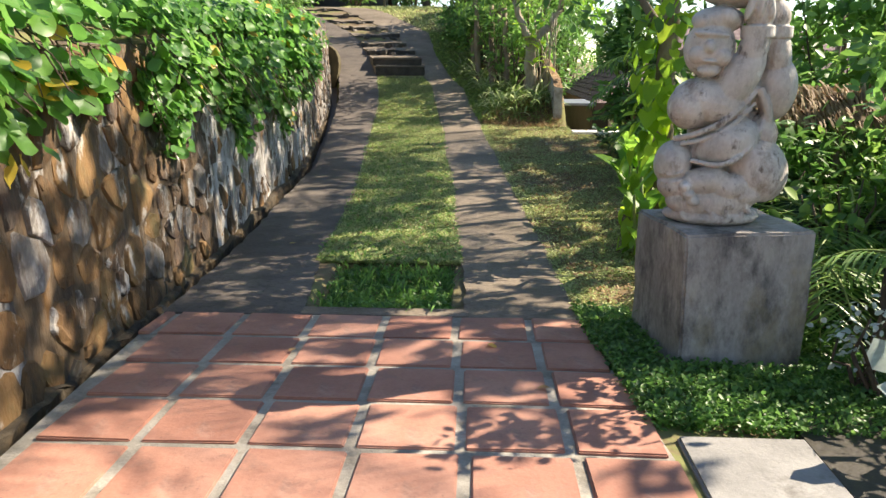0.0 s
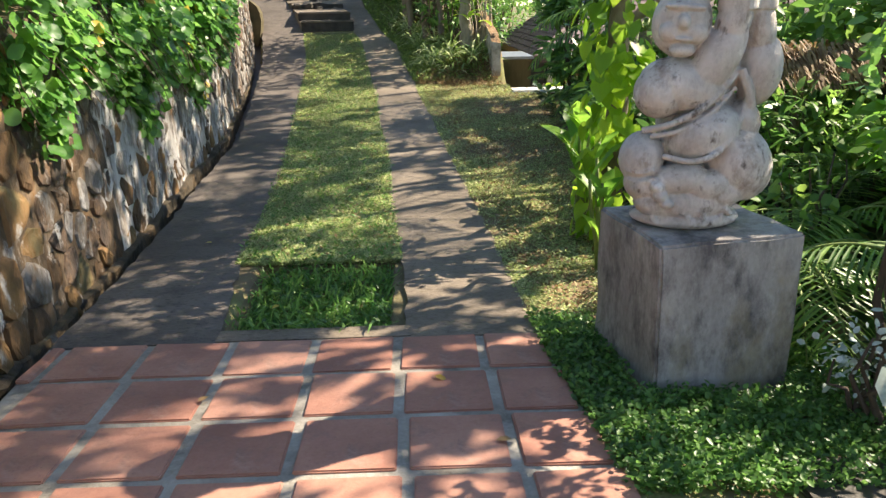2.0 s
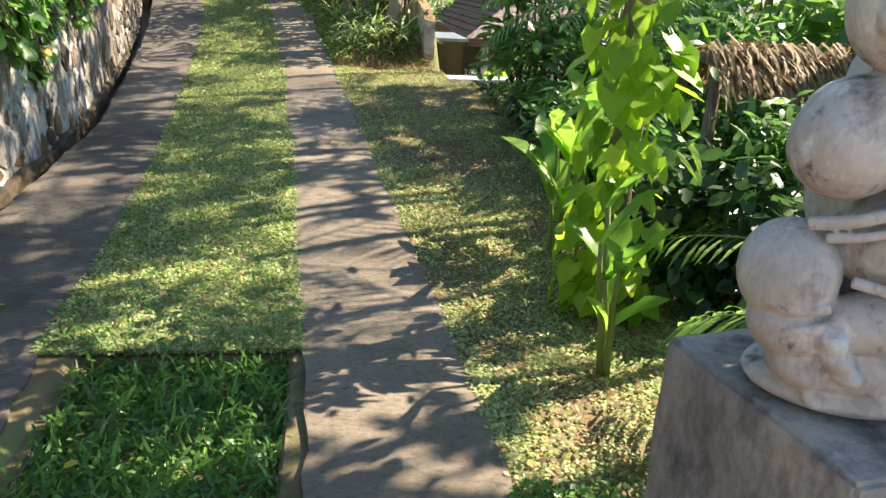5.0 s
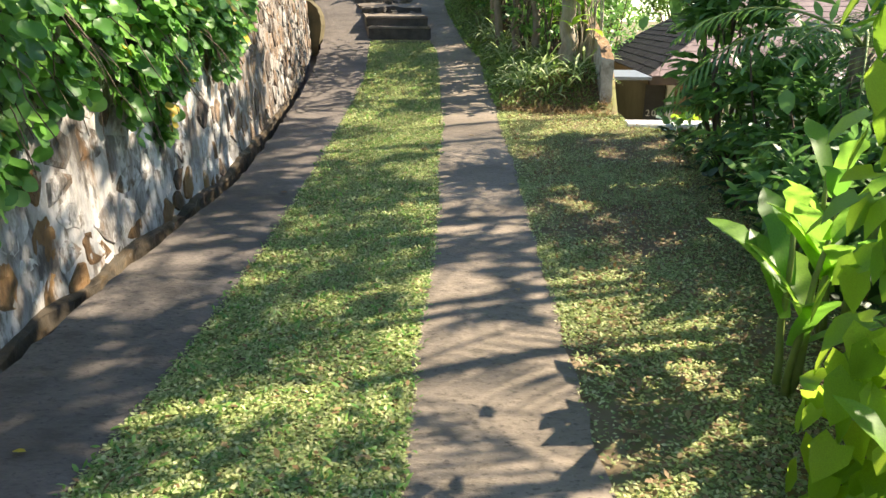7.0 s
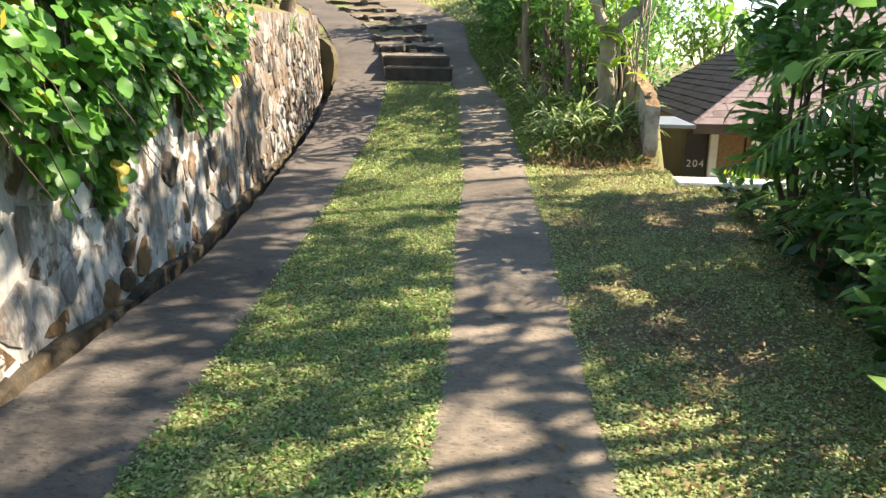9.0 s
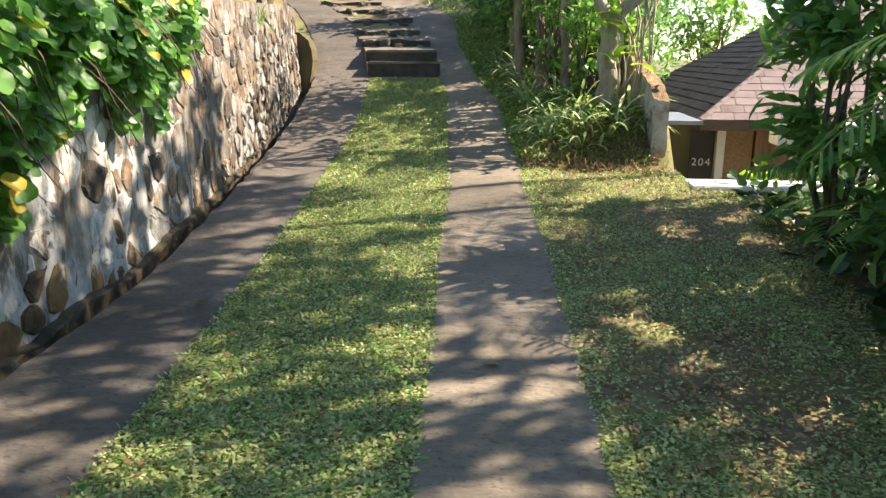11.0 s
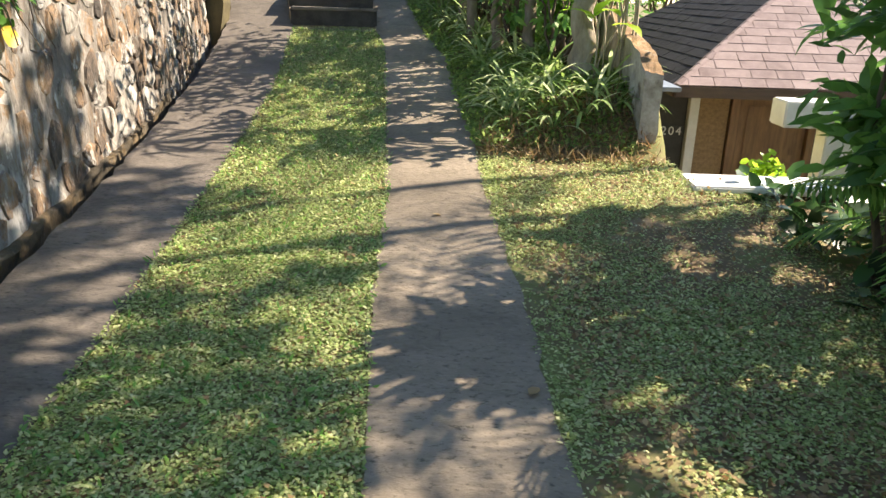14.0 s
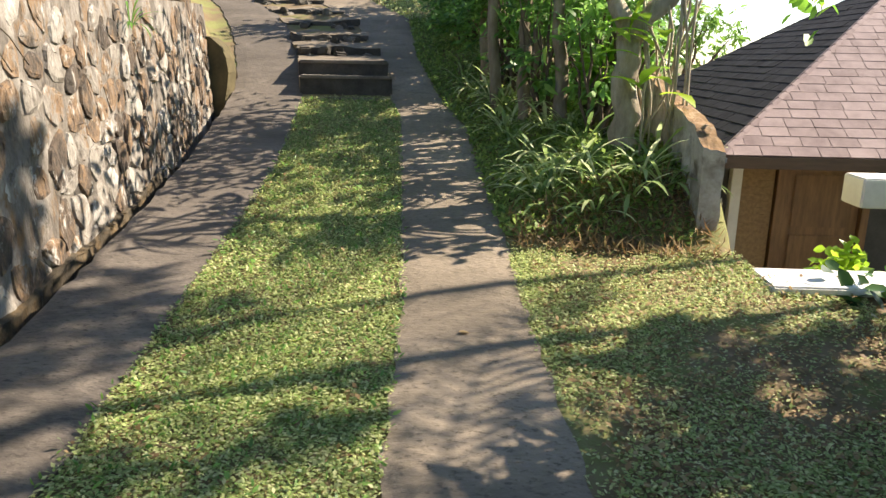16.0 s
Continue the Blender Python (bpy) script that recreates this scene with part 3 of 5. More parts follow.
# ---- stairs between the two ramps ----
stairs = tagged(new("stairs", None), "worn concrete garden steps between two ramps", "stairs", kind="structure")
# risers face away from the sun; their shade is put into this colour
M_riser = surface("shaded_riser_concrete", [(0.2, (0.030, 0.027, 0.024)), (0.8, (0.085, 0.078, 0.068))], 4, 0.9, 0.6)
STEPS = [(13.40, 1.33, 1.34), (13.82, 1.51, 1.60), (14.95, 1.70, 1.82), (15.75, 1.90, 2.02), (16.6, 2.13, 2.25), (17.5, 2.36, 2.47), (18.5, 2.59, 2.69), (19.5, 2.81, 2.91), (20.6, 3.03, 3.1), (22.0, 3.2, 3.26)]
for k, (y0, z0, z1) in enumerate(STEPS[:-1]):
    y1 = STEPS[k + 1][0] + 0.05
    rough = 0.008 if k < 2 else 0.03
    bm = box_bm(-1, 1, 0, 1, 0, 1, 0.0)
    bmesh.ops.subdivide_edges(bm, edges=bm.edges[:], cuts=6, use_grid_fill=True)
    for v in bm.verts:
        y = y0 + (y1 - y0) * v.co.y
        xl, xr = float(left_in(y)) - 0.03, float(right_in(y)) + 0.03
        v.co = Vector((xl + (xr - xl) * (v.co.x + 1) / 2, y, (z0 + (z1 - z0) * v.co.y) - 0.5 * (1 - v.co.z)))
        v.co += Vector((noise.noise(v.co * 4), noise.noise(v.co * 4 + Vector((9, 0, 0))), noise.noise(v.co * 4 + Vector((0, 9, 0))))) * rough * 2
    bm.normal_update()
    # faces turned to the lane's start get the painted riser shade
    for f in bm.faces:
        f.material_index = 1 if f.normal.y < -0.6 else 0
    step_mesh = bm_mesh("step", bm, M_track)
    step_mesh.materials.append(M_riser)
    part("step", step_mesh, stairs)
    if k < 2:
        box("nosing", (float(left_in(y0)) - 0.02, float(right_in(y0)) + 0.02, y0 - 0.03, y0 + 0.12, z0 - 0.012, z0 + 0.028), M_step, stairs, 0.012, jitter=0.006)
box("kerb", (float(left_in(13.2)), float(right_in(13.2)), 13.2, 13.4, 0.8, 1.1), M_step, stairs, 0.015)
rubble_v, rubble_f = [], []
M_rubble = surface("dark_rubble", [(0.1, (0.03, 0.027, 0.024)), (0.6, (0.10, 0.088, 0.075)), (0.95, (0.24, 0.22, 0.19))], 5, 0.9, 0.8, vary="island", amount=0.3)
for k in range(60):
    y0, zf, _ = STEPS[2 + k % 7]
    y0 += random.uniform(-0.14, 0.06)
    x0 = random.uniform(float(left_in(y0)), float(right_in(y0)))
    s = random.uniform(0.05, 0.11)
    bm = box_bm(-s, s, -s * 0.7, s * 0.7, -s * 0.6, s * 0.6, s * 0.25, s * 0.25)
    q = Matrix.Translation((x0, y0, zf - random.uniform(0.02, 0.16))) @ Euler((random.uniform(-0.3, 0.3), random.uniform(-0.3, 0.3), random.random() * 6)).to_matrix().to_4x4()
    k0 = len(rubble_v)
    bm.verts.index_update()
    rubble_v += [q @ v.co for v in bm.verts]
    rubble_f += [tuple(v.index + k0 for v in f.verts) for f in bm.faces]
    bm.free()
part("rubble", mesh("rubble", rubble_v, rubble_f, M_rubble), stairs, kind="stuff")

# ---- slab over the channel beside the paving ----
slab = tagged(new("cover_slab", None), "pale grey concrete slab bridging a dark channel", "concrete slab", kind="structure")
box("slab", (0.86, 1.36, -3.4, -1.62, 0.0, 0.058), surface("pale_concrete", [(0.2, (0.17, 0.165, 0.155)), (0.8, (0.31, 0.30, 0.28))], 3, 0.85, 0.4, 20, spots=(4, (0.12, 0.11, 0.095), 0.55, 0.7)), slab, 0.01)
# solid flush block; its near-black colour stands in for the open channel's shade
box("channel", (1.37, 1.8, -3.4, -1.35, -0.12, 0.03), M_gutter, slab, 0.01)

# ---- plinth and statue ----
def plinth():
    root = thing("plinth", (1.357, -0.48, -0.1), "weathered grey rendered plinth under the statue", "plinth")
    root.rotation_euler = (0, 0, radians(9))
    bm = box_bm(-0.337, 0.337, -0.26, 0.39, 0.0, 0.78, 0.012)
    bmesh.ops.subdivide_edges(bm, edges=[e for e in bm.edges if e.calc_length() > 0.3], cuts=9, use_grid_fill=True)
    for v in bm.verts:
        k = v.co.z / 0.78
        v.co.x *= 0.975 + 0.025 * k
        v.co.y *= 1.06 - 0.06 * k
        v.co += Vector((noise.noise(v.co * 5), noise.noise(v.co * 5 + Vector((7, 0, 0))), noise.noise(v.co * 5 + Vector((0, 7, 0))))) * 0.008
    part("block", bm_mesh("block", bm, M_plinth), root)


plinth()


def statue():
    """Seated stout stone figure with raised arms, one carved mesh."""
    lumps = [  # place, half sizes, turn about y
        ((0.0, -0.03, 0.05), (0.25, 0.19, 0.06), 0), ((0.05, 0.04, 0.25), (0.19, 0.16, 0.25), 0),
        ((-0.215, -0.06, 0.335), (0.10, 0.14, 0.125), 12), ((-0.2, -0.09, 0.215), (0.095, 0.11, 0.085), 20), ((-0.17, -0.12, 0.13), (0.08, 0.09, 0.06), 10),
        ((-0.06, -0.165, 0.255), (0.125, 0.082, 0.072), -6), ((-0.01, -0.11, 0.14), (0.21, 0.115, 0.10), 0), ((0.06, -0.17, 0.225), (0.10, 0.07, 0.07), -8),
        ((-0.165, -0.2, 0.225), (0.034, 0.05, 0.03), 20), ((-0.15, -0.21, 0.185), (0.034, 0.048, 0.028), 15), ((-0.125, -0.215, 0.15), (0.034, 0.045, 0.026), 8),
        ((0.205, -0.08, 0.31), (0.15, 0.16, 0.185), -20), ((0.13, -0.13, 0.19), (0.12, 0.09, 0.08), -10),
        ((0.03, -0.09, 0.45), (0.18, 0.165, 0.125), -28), ((0.05, 0.05, 0.5), (0.19, 0.16, 0.2), 0), ((0.22, -0.05, 0.5), (0.075, 0.11, 0.10), -10),
        ((-0.05, -0.06, 0.66), (0.20, 0.155, 0.13), 12), ((-0.155, -0.075, 0.635), (0.115, 0.13, 0.12), 0), ((0.07, 0.04, 0.75), (0.18, 0.14, 0.17), 0),
        ((0.06, -0.115, 0.78), (0.095, 0.10, 0.20), 30), ((0.12, -0.12, 0.94), (0.072, 0.08, 0.14), 12),
        ((0.275, -0.03, 0.73), (0.098, 0.115, 0.165), 4), ((0.25, -0.045, 0.92), (0.072, 0.085, 0.15), -10),
        ((-0.085, -0.08, 0.94), (0.125, 0.125, 0.15), 8), ((-0.14, -0.155, 0.905), (0.056, 0.052, 0.05), 0), ((-0.045, -0.165, 0.895), (0.055, 0.05, 0.05), 0),
        ((-0.105, -0.205, 0.945), (0.026, 0.034, 0.034), 0), ((-0.095, -0.165, 0.825), (0.055, 0.045, 0.032), 0), ((-0.095, -0.18, 1.005), (0.09, 0.032, 0.018), 5), ((-0.095, -0.195, 0.872), (0.042, 0.024, 0.012), 6),
        ((0.14, -0.11, 1.1), (0.068, 0.078, 0.09), 6), ((0.235, -0.06, 1.1), (0.062, 0.07, 0.085), -6),
        ((0.08, -0.165, 1.14), (0.022, 0.03, 0.07), 18), ((0.125, -0.18, 1.15), (0.022, 0.03, 0.07), 5), ((0.17, -0.17, 1.14), (0.022, 0.03, 0.07), -8),
        ((-0.05, -0.06, 1.08), (0.13, 0.12, 0.07), 0), ((-0.12, -0.1, 1.07), (0.06, 0.07, 0.05), 0), ((-0.02, -0.15, 1.09), (0.05, 0.04, 0.045), 0),
        ((0.07, -0.02, 1.22), (0.21, 0.18, 0.08), 0), ((0.07, -0.02, 1.32), (0.17, 0.15, 0.08), 0), ((0.07, -0.02, 1.41), (0.2, 0.17, 0.05), 0),
    ]
    bm = bmesh.new()
    for p, s, turn in lumps:
        m = Matrix.Translation(p) @ Euler((0, radians(turn), 0)).to_matrix().to_4x4() @ Matrix.Diagonal((*s, 1))
        bmesh.ops.create_icosphere(bm, subdivisions=3, radius=1, matrix=m)
    # sash, bangles, folds of cloth
    curls = [[(cx + r * math.cos(a) * (1 - k / 26), -0.205 + 0.25 * abs(cx), 0.075 + r * math.sin(a) * (1 - k / 26), 0.016) for k, a in enumerate(np.linspace(a0, a0 + turn, 20))] for cx, r, a0, turn in ((-0.13, 0.06, 0.3, 6.5), (0.0, 0.055, 2.8, -6.5), (0.11, 0.06, 0.2, 6.5))]
    for path in curls + [
                 [(-0.23, -0.15, 0.47, 0.016), (-0.13, -0.225, 0.50, 0.016), (0.0, -0.235, 0.57, 0.016), (0.1, -0.19, 0.66, 0.016), (0.17, -0.13, 0.74, 0.014)],
                 [(-0.2, -0.18, 0.445, 0.012), (-0.1, -0.235, 0.47, 0.012), (0.03, -0.24, 0.54, 0.012), (0.15, -0.17, 0.66, 0.012)],
                 [(-0.15, -0.2, 0.365, 0.014), (-0.02, -0.255, 0.34, 0.014), (0.1, -0.245, 0.40, 0.014), (0.19, -0.17, 0.53, 0.014), (0.21, -0.12, 0.6, 0.012)],
                 [(0.17, -0.15, 0.74, 0.02), (0.215, -0.15, 0.64, 0.022), (0.24, -0.13, 0.54, 0.02)],
                 [(-0.29, -0.13, 0.29, 0.013), (-0.25, -0.18, 0.28, 0.013), (-0.18, -0.2, 0.3, 0.012)], [(-0.28, -0.13, 0.24, 0.013), (-0.24, -0.185, 0.235, 0.013), (-0.17, -0.2, 0.26, 0.012)], [(-0.27, -0.12, 0.19, 0.013), (-0.22, -0.18, 0.19, 0.013), (-0.16, -0.2, 0.215, 0.012)]]:
        path = [(x, y * (0.86 if z > 0.4 else 1), z, r) for x, y, z, r in path]
        for _ in range(2):
            path = [path[0]] + [tuple((u * (3 - 2 * w) + v * (1 + 2 * w)) / 4 for u, v in zip(p, q)) for p, q in zip(path, path[1:]) for w in (0, 1)] + [path[-1]]
        tv, tf = tube_data([path], 8)
        vs = [bm.verts.new(v) for v in tv]
        for f in tf:
            bm.faces.new([vs[k] for k in f])
    for cx, cy, cz, r in ((0.135, -0.115, 1.02, 0.082), (0.24, -0.055, 1.02, 0.076)):
        bmesh.ops.create_cone(bm, cap_ends=True, segments=24, radius1=r, radius2=r, depth=0.06, matrix=Matrix.Translation((cx, cy, cz)))
    me = bm_mesh("statue", bm, M_statue, True)
    ob = new("statue", me)
    ob.location = (1.275, -0.41, 0.672)
    ob.rotation_euler = (0, 0, radians(-6))
    ob.scale = (0.97, 0.97, 0.94)
    rm = ob.modifiers.new("carve", "REMESH")
    rm.mode, rm.voxel_size, rm.use_smooth_shade = "VOXEL", 0.0055, True
    sm = ob.modifiers.new("wear", "SMOOTH")
    sm.iterations, sm.factor = 1, 0.5
    tagged(ob, "weathered pale stone statue of a stout seated figure on a plinth", "statue")


statue()

# ---- house below the lawn ----
house = thing("house", (6.6, 16.8, -1.75), "low house with a pinkish shingle hip roof and a brown door", "house")
HB = Vector((6.6, 16.8, -1.75))


def hbox(name, dims, material, parent, bevel=0.006, label=""):
    x0, x1, y0, y1, z0, z1 = dims
    return box(name, (x0 - HB.x, x1 - HB.x, y0 - HB.y, y1 - HB.y, z0 - HB.z, z1 - HB.z), material, parent, bevel, label=label)


hbox("wall", (2.75, 3.12, 13.95, 14.15, -1.75, 0.5), M_darkwall, house, label="dark grey wall beside the door")
hbox("wall", (2.75, 2.95, 14.15, 20.2, -1.75, 0.5), M_darkwall, house)
hbox("wall", (4.95, 10.4, 13.95, 14.15, -1.75, 0.5), M_darkwall, house)
hbox("wall", (10.2, 10.4, 14.15, 20.2, -1.75, 0.5), M_darkwall, house)
hbox("wall", (2.95, 10.2, 20.0, 20.2, -1.75, 0.5), M_darkwall, house)
hbox("post", (3.13, 3.26, 13.82, 13.97, -1.75, 0.34), M_white, house, label="white painted door post")
hbox("cane_panel", (3.28, 3.72, 13.95, 14.0, -1.7, 0.33), M_cane, house, label="woven cane panel beside the door")
for k in range(9):
    hbox("cane_slat", (3.29, 3.71, 13.935, 13.945, -0.55 + k * 0.09, -0.52 + k * 0.09), M_cane, house, 0.002)
hbox("door_frame", (3.74, 3.86, 13.9, 14.05, -1.75, 0.33), M_wood, house)
door = hbox("door", (3.88, 4.85, 13.97, 14.03, -1.75, 0.3), M_wood, house, label="brown wooden door with sunk panels")
hbox("panel", (3.98, 4.75, 13.945, 13.965, -0.5, 0.2), M_wood, door, 0.012)
hbox("panel", (3.98, 4.75, 13.945, 13.965, -1.6, -0.6), M_wood, door, 0.012)
hbox("door_frame", (4.86, 4.96, 13.9, 14.05, -1.75, 0.33), M_wood, house)
hbox("lintel", (3.12, 4.96, 13.85, 14.1, 0.345, 0.45), M_wood, house)
EV, AP = 0.56, Vector((6.62, 16.85, 3.1))
EX0, EX1, EY0, EY1 = 2.62, 10.6, 12.82, 20.9
hbox("fascia", (EX0, EX1, EY0 - 0.02, EY0 + 0.03, EV - 0.15, EV - 0.01), M_fascia, house, label="brown eaves board")
hbox("fascia", (EX0 - 0.02, EX0 + 0.03, EY0 + 0.031, EY1, EV - 0.15, EV - 0.01), M_fascia, house)
hbox("flashing", (1.8, 2.58, 12.4, 14.2, 0.52, 0.575), surface("grey_metal_sheet", [(0.2, (0.13, 0.15, 0.18)), (0.8, (0.20, 0.23, 0.27))], 3, 0.5, 0.1), house, label="blue-grey metal flashing")
hbox("soffit", (EX0 + 0.04, EX1, EY0 + 0.04, EY1, EV - 0.1, EV - 0.06), M_darkwall, house)
corners = [Vector((EX0, EY0, EV)), Vector((EX1, EY0, EV)), Vector((EX1, EY1, EV)), Vector((EX0, EY1, EV))]
down = Vector((0, 0, 0.03))
roof = part("roof", mesh("roof", [c - HB - down for c in corners] + [AP - HB - down] + [c - HB - down * 3 for c in corners], [(0, 1, 4), (1, 2, 4), (2, 3, 4), (3, 0, 4), (5, 8, 7, 6), (0, 5, 6, 1), (1, 6, 7, 2), (2, 7, 8, 3), (3, 8, 5, 0)], M_shingle_far), house, label="hip roof of pinkish brown shingles")


def shingles(c0, c1, keep):
    """Courses of shingles on a roof face; returns data of each shingle."""
    made = []
    mid = (c0 + c1) / 2
    rows = 26
    nrm = (c1 - c0).cross(AP - c0).normalized()
    if nrm.z < 0:
        nrm = -nrm
    up = (AP - mid)
    for r in range(rows):
        a, b = c0.lerp(AP, r / rows), c1.lerp(AP, r / rows)
        slope_up = up / rows
        length = (b - a).length
        a2 = c0.lerp(AP, min((r + 1.12) / rows, 1.0))
        len2 = (c1.lerp(AP, min((r + 1.12) / rows, 1.0)) - a2).length
        along = (b - a).normalized()
        x = -random.uniform(0, 0.3)
        while x < length:
            x0, x1 = max(x, 0.0), min(x + 0.33, length)
            if x1 - x0 > 0.03:
                p, q = a + along * (x0 + 0.004), a + along * (x1 - 0.004)
                s = slope_up * 1.12
                lift = nrm * random.uniform(0.006, 0.012)
                ends = [a2 + along * min(max((v + s - a2).dot(along), 0.0), len2) for v in (q, p)]
                vs = [p + lift, q + lift, ends[0] + nrm * 0.003, ends[1] + nrm * 0.003, p - nrm * 0.006, q - nrm * 0.006]
                made.append(([v - HB for v in vs], [(0, 1, 2, 3), (4, 5, 1, 0), (1, 5, 2), (0, 3, 4)], (p - keep).length))
            x += 0.33
    return made


front = sorted(shingles(corners[0], corners[1], Vector((2.6, 12.8, 0.6))), key=lambda s: s[2])
# the left slope's courses get the copy with shade in its colour
for rest, material in ((front[290:], M_shingle_far), (shingles(corners[3], corners[0], Vector()), M_shingle_shaded)):
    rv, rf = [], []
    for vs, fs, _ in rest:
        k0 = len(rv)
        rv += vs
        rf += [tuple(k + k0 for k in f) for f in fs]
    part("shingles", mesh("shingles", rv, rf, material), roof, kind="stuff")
for k in range(34):
    hip_v, hip_f = [], []
    a, b = corners[0].lerp(AP, k / 34), corners[0].lerp(AP, (k + 1.15) / 34)
    side = Vector((1, -1, 0)).normalized() * 0.055
    k0 = len(hip_v)
    hip_v += [v - HB for v in (a - side + Vector((0, 0, 0.0)), a + Vector((0, 0, 0.03)), a + side, b - side, b + Vector((0, 0, 0.022)), b + side)]
    hip_f += [(k0, k0 + 1, k0 + 4, k0 + 3), (k0 + 1, k0 + 2, k0 + 5, k0 + 4), (k0, k0 + 2, k0 + 1)]
    part("hip_shingle", mesh("hip_shingle", hip_v, hip_f, M_shingle), roof)


def sign():
    root = thing("house_number", (2.93, 13.94, -0.2), "dark plate with white house number 204", "house number")
    box("plate", (-0.19, 0.19, -0.02, 0.0, -0.085, 0.085), M_darkwall, root, 0.004)
    cu = bpy.data.curves.new("digits", "FONT")
    cu.body, cu.size, cu.align_x, cu.align_y, cu.extrude, cu.space_character = "204", 0.17, "CENTER", "CENTER", 0.004, 1.25
    cu.materials.append(M_white)
    ob = part("digits", cu, root, (0, -0.026, 0), "white digits 204")
    ob.rotation_euler = (radians(90), 0, 0)


sign()
entry = tagged(new("entry_slab", None), "white concrete landing slab at the lawn's edge", "concrete slab", kind="structure")
box("slab", (1.62, 3.4, 8.36, 8.78, 0.27, 0.322), M_white, entry, 0.012)
box("support", (1.7, 3.3, 8.6, 8.75, -1.75, 0.265), M_darkwall, entry, 0.01)
parapet = tagged(new("parapet", None), "white painted parapet wall by the entrance", "parapet", kind="structure")
box("cap", (2.78, 5.2, 9.82, 10.15, 0.53, 0.76), M_white, parapet, 0.012)
box("pier", (3.2, 5.2, 9.88, 10.1, -1.75, 0.525), M_white, parapet, 0.01)

# rough concrete wall along the planted bank
bm = bmesh.new()
rows = []
for k in range(13):
    y = 9.12 + k * 0.28
    x = 1.44 - 0.012 * k
    zt = 1.12 + 0.06 * k + (0.0 if k else -0.08)
    rows.append([bm.verts.new((x + dx + random.uniform(-0.01, 0.01), y, z)) for dx, z in ((-0.08, -0.2), (-0.08, 0.4), (-0.08, zt), (0.07, zt - 0.02), (0.07, 0.3), (0.07, -1.75))])
for a, b in zip(rows, rows[1:]):
    for k in range(5):
        bm.faces.new((a[k], a[k + 1], b[k + 1], b[k]))
bm.faces.new(rows[0][::-1])
bm.faces.new(rows[-1])
bmesh.ops.recalc_face_normals(bm, faces=bm.faces[:])
bmesh.ops.triangulate(bm, faces=[f for f in bm.faces if len(f.verts) > 4])
bmesh.ops.subdivide_edges(bm, edges=bm.edges[:], cuts=4, use_grid_fill=True)
for v in bm.verts:
    v.co += Vector((noise.noise(v.co * 9), noise.noise(v.co * 9 + Vector((5, 0, 0))), noise.noise(v.co * 9 + Vector((0, 5, 0))))) * 0.012 + Vector((noise.noise(v.co * 30), 0, noise.noise(v.co * 30 + Vector((0, 3, 0))))) * 0.012
bm.normal_update()
for f in bm.faces:
    f.material_index = 1 if f.normal.z > 0.3 else 0
bank_mesh = bm_mesh("wall_bank", bm, surface("rough_cast", [(0.15, (0.22, 0.19, 0.155)), (0.5, (0.43, 0.39, 0.34)), (0.85, (0.60, 0.57, 0.52))], 4, 0.95, 1.0, 10, spots=(5, (0.16, 0.13, 0.10), 0.54, 0.66)))
bank_mesh.materials.append(surface("lichen_capping", [(0.2, (0.12, 0.075, 0.04)), (0.55, (0.24, 0.14, 0.065)), (0.85, (0.36, 0.30, 0.23))], 7, 0.95, 0.8))
bank_wall = tagged(new("wall_bank", bank_mesh), "rough stained concrete wall end beside the planted bank", "wall", kind="structure")

# ---- planting ----
def land1(x, y):
    return float(land(x, y))


def single_leaves(name, P, F, N, S, picks, data, root, which=None):
    """Leaves as parts of their own on one shared mesh."""
    for k in picks:
        f = Vector(F[k]).normalized()
        r = f.cross(Vector(N[k])).normalized()
        u = r.cross(f)
        ob = part(name, which(k) if which else data, root)
        ob.matrix_basis = Matrix.Translation(Vector(P[k])) @ Matrix((r, f, u)).transposed().to_4x4() @ Matrix.Scale(float(S[k]), 4)


def one_leaf(shape, material):
    return mesh("leaf", shape[0], shape[1], material, True)


ROUND_LEAF, YELLOW_LEAF, HEART_LEAF = one_leaf(ROUND, L_creeper), one_leaf(ROUND, L_yellow), one_leaf(HEART, L_vine)


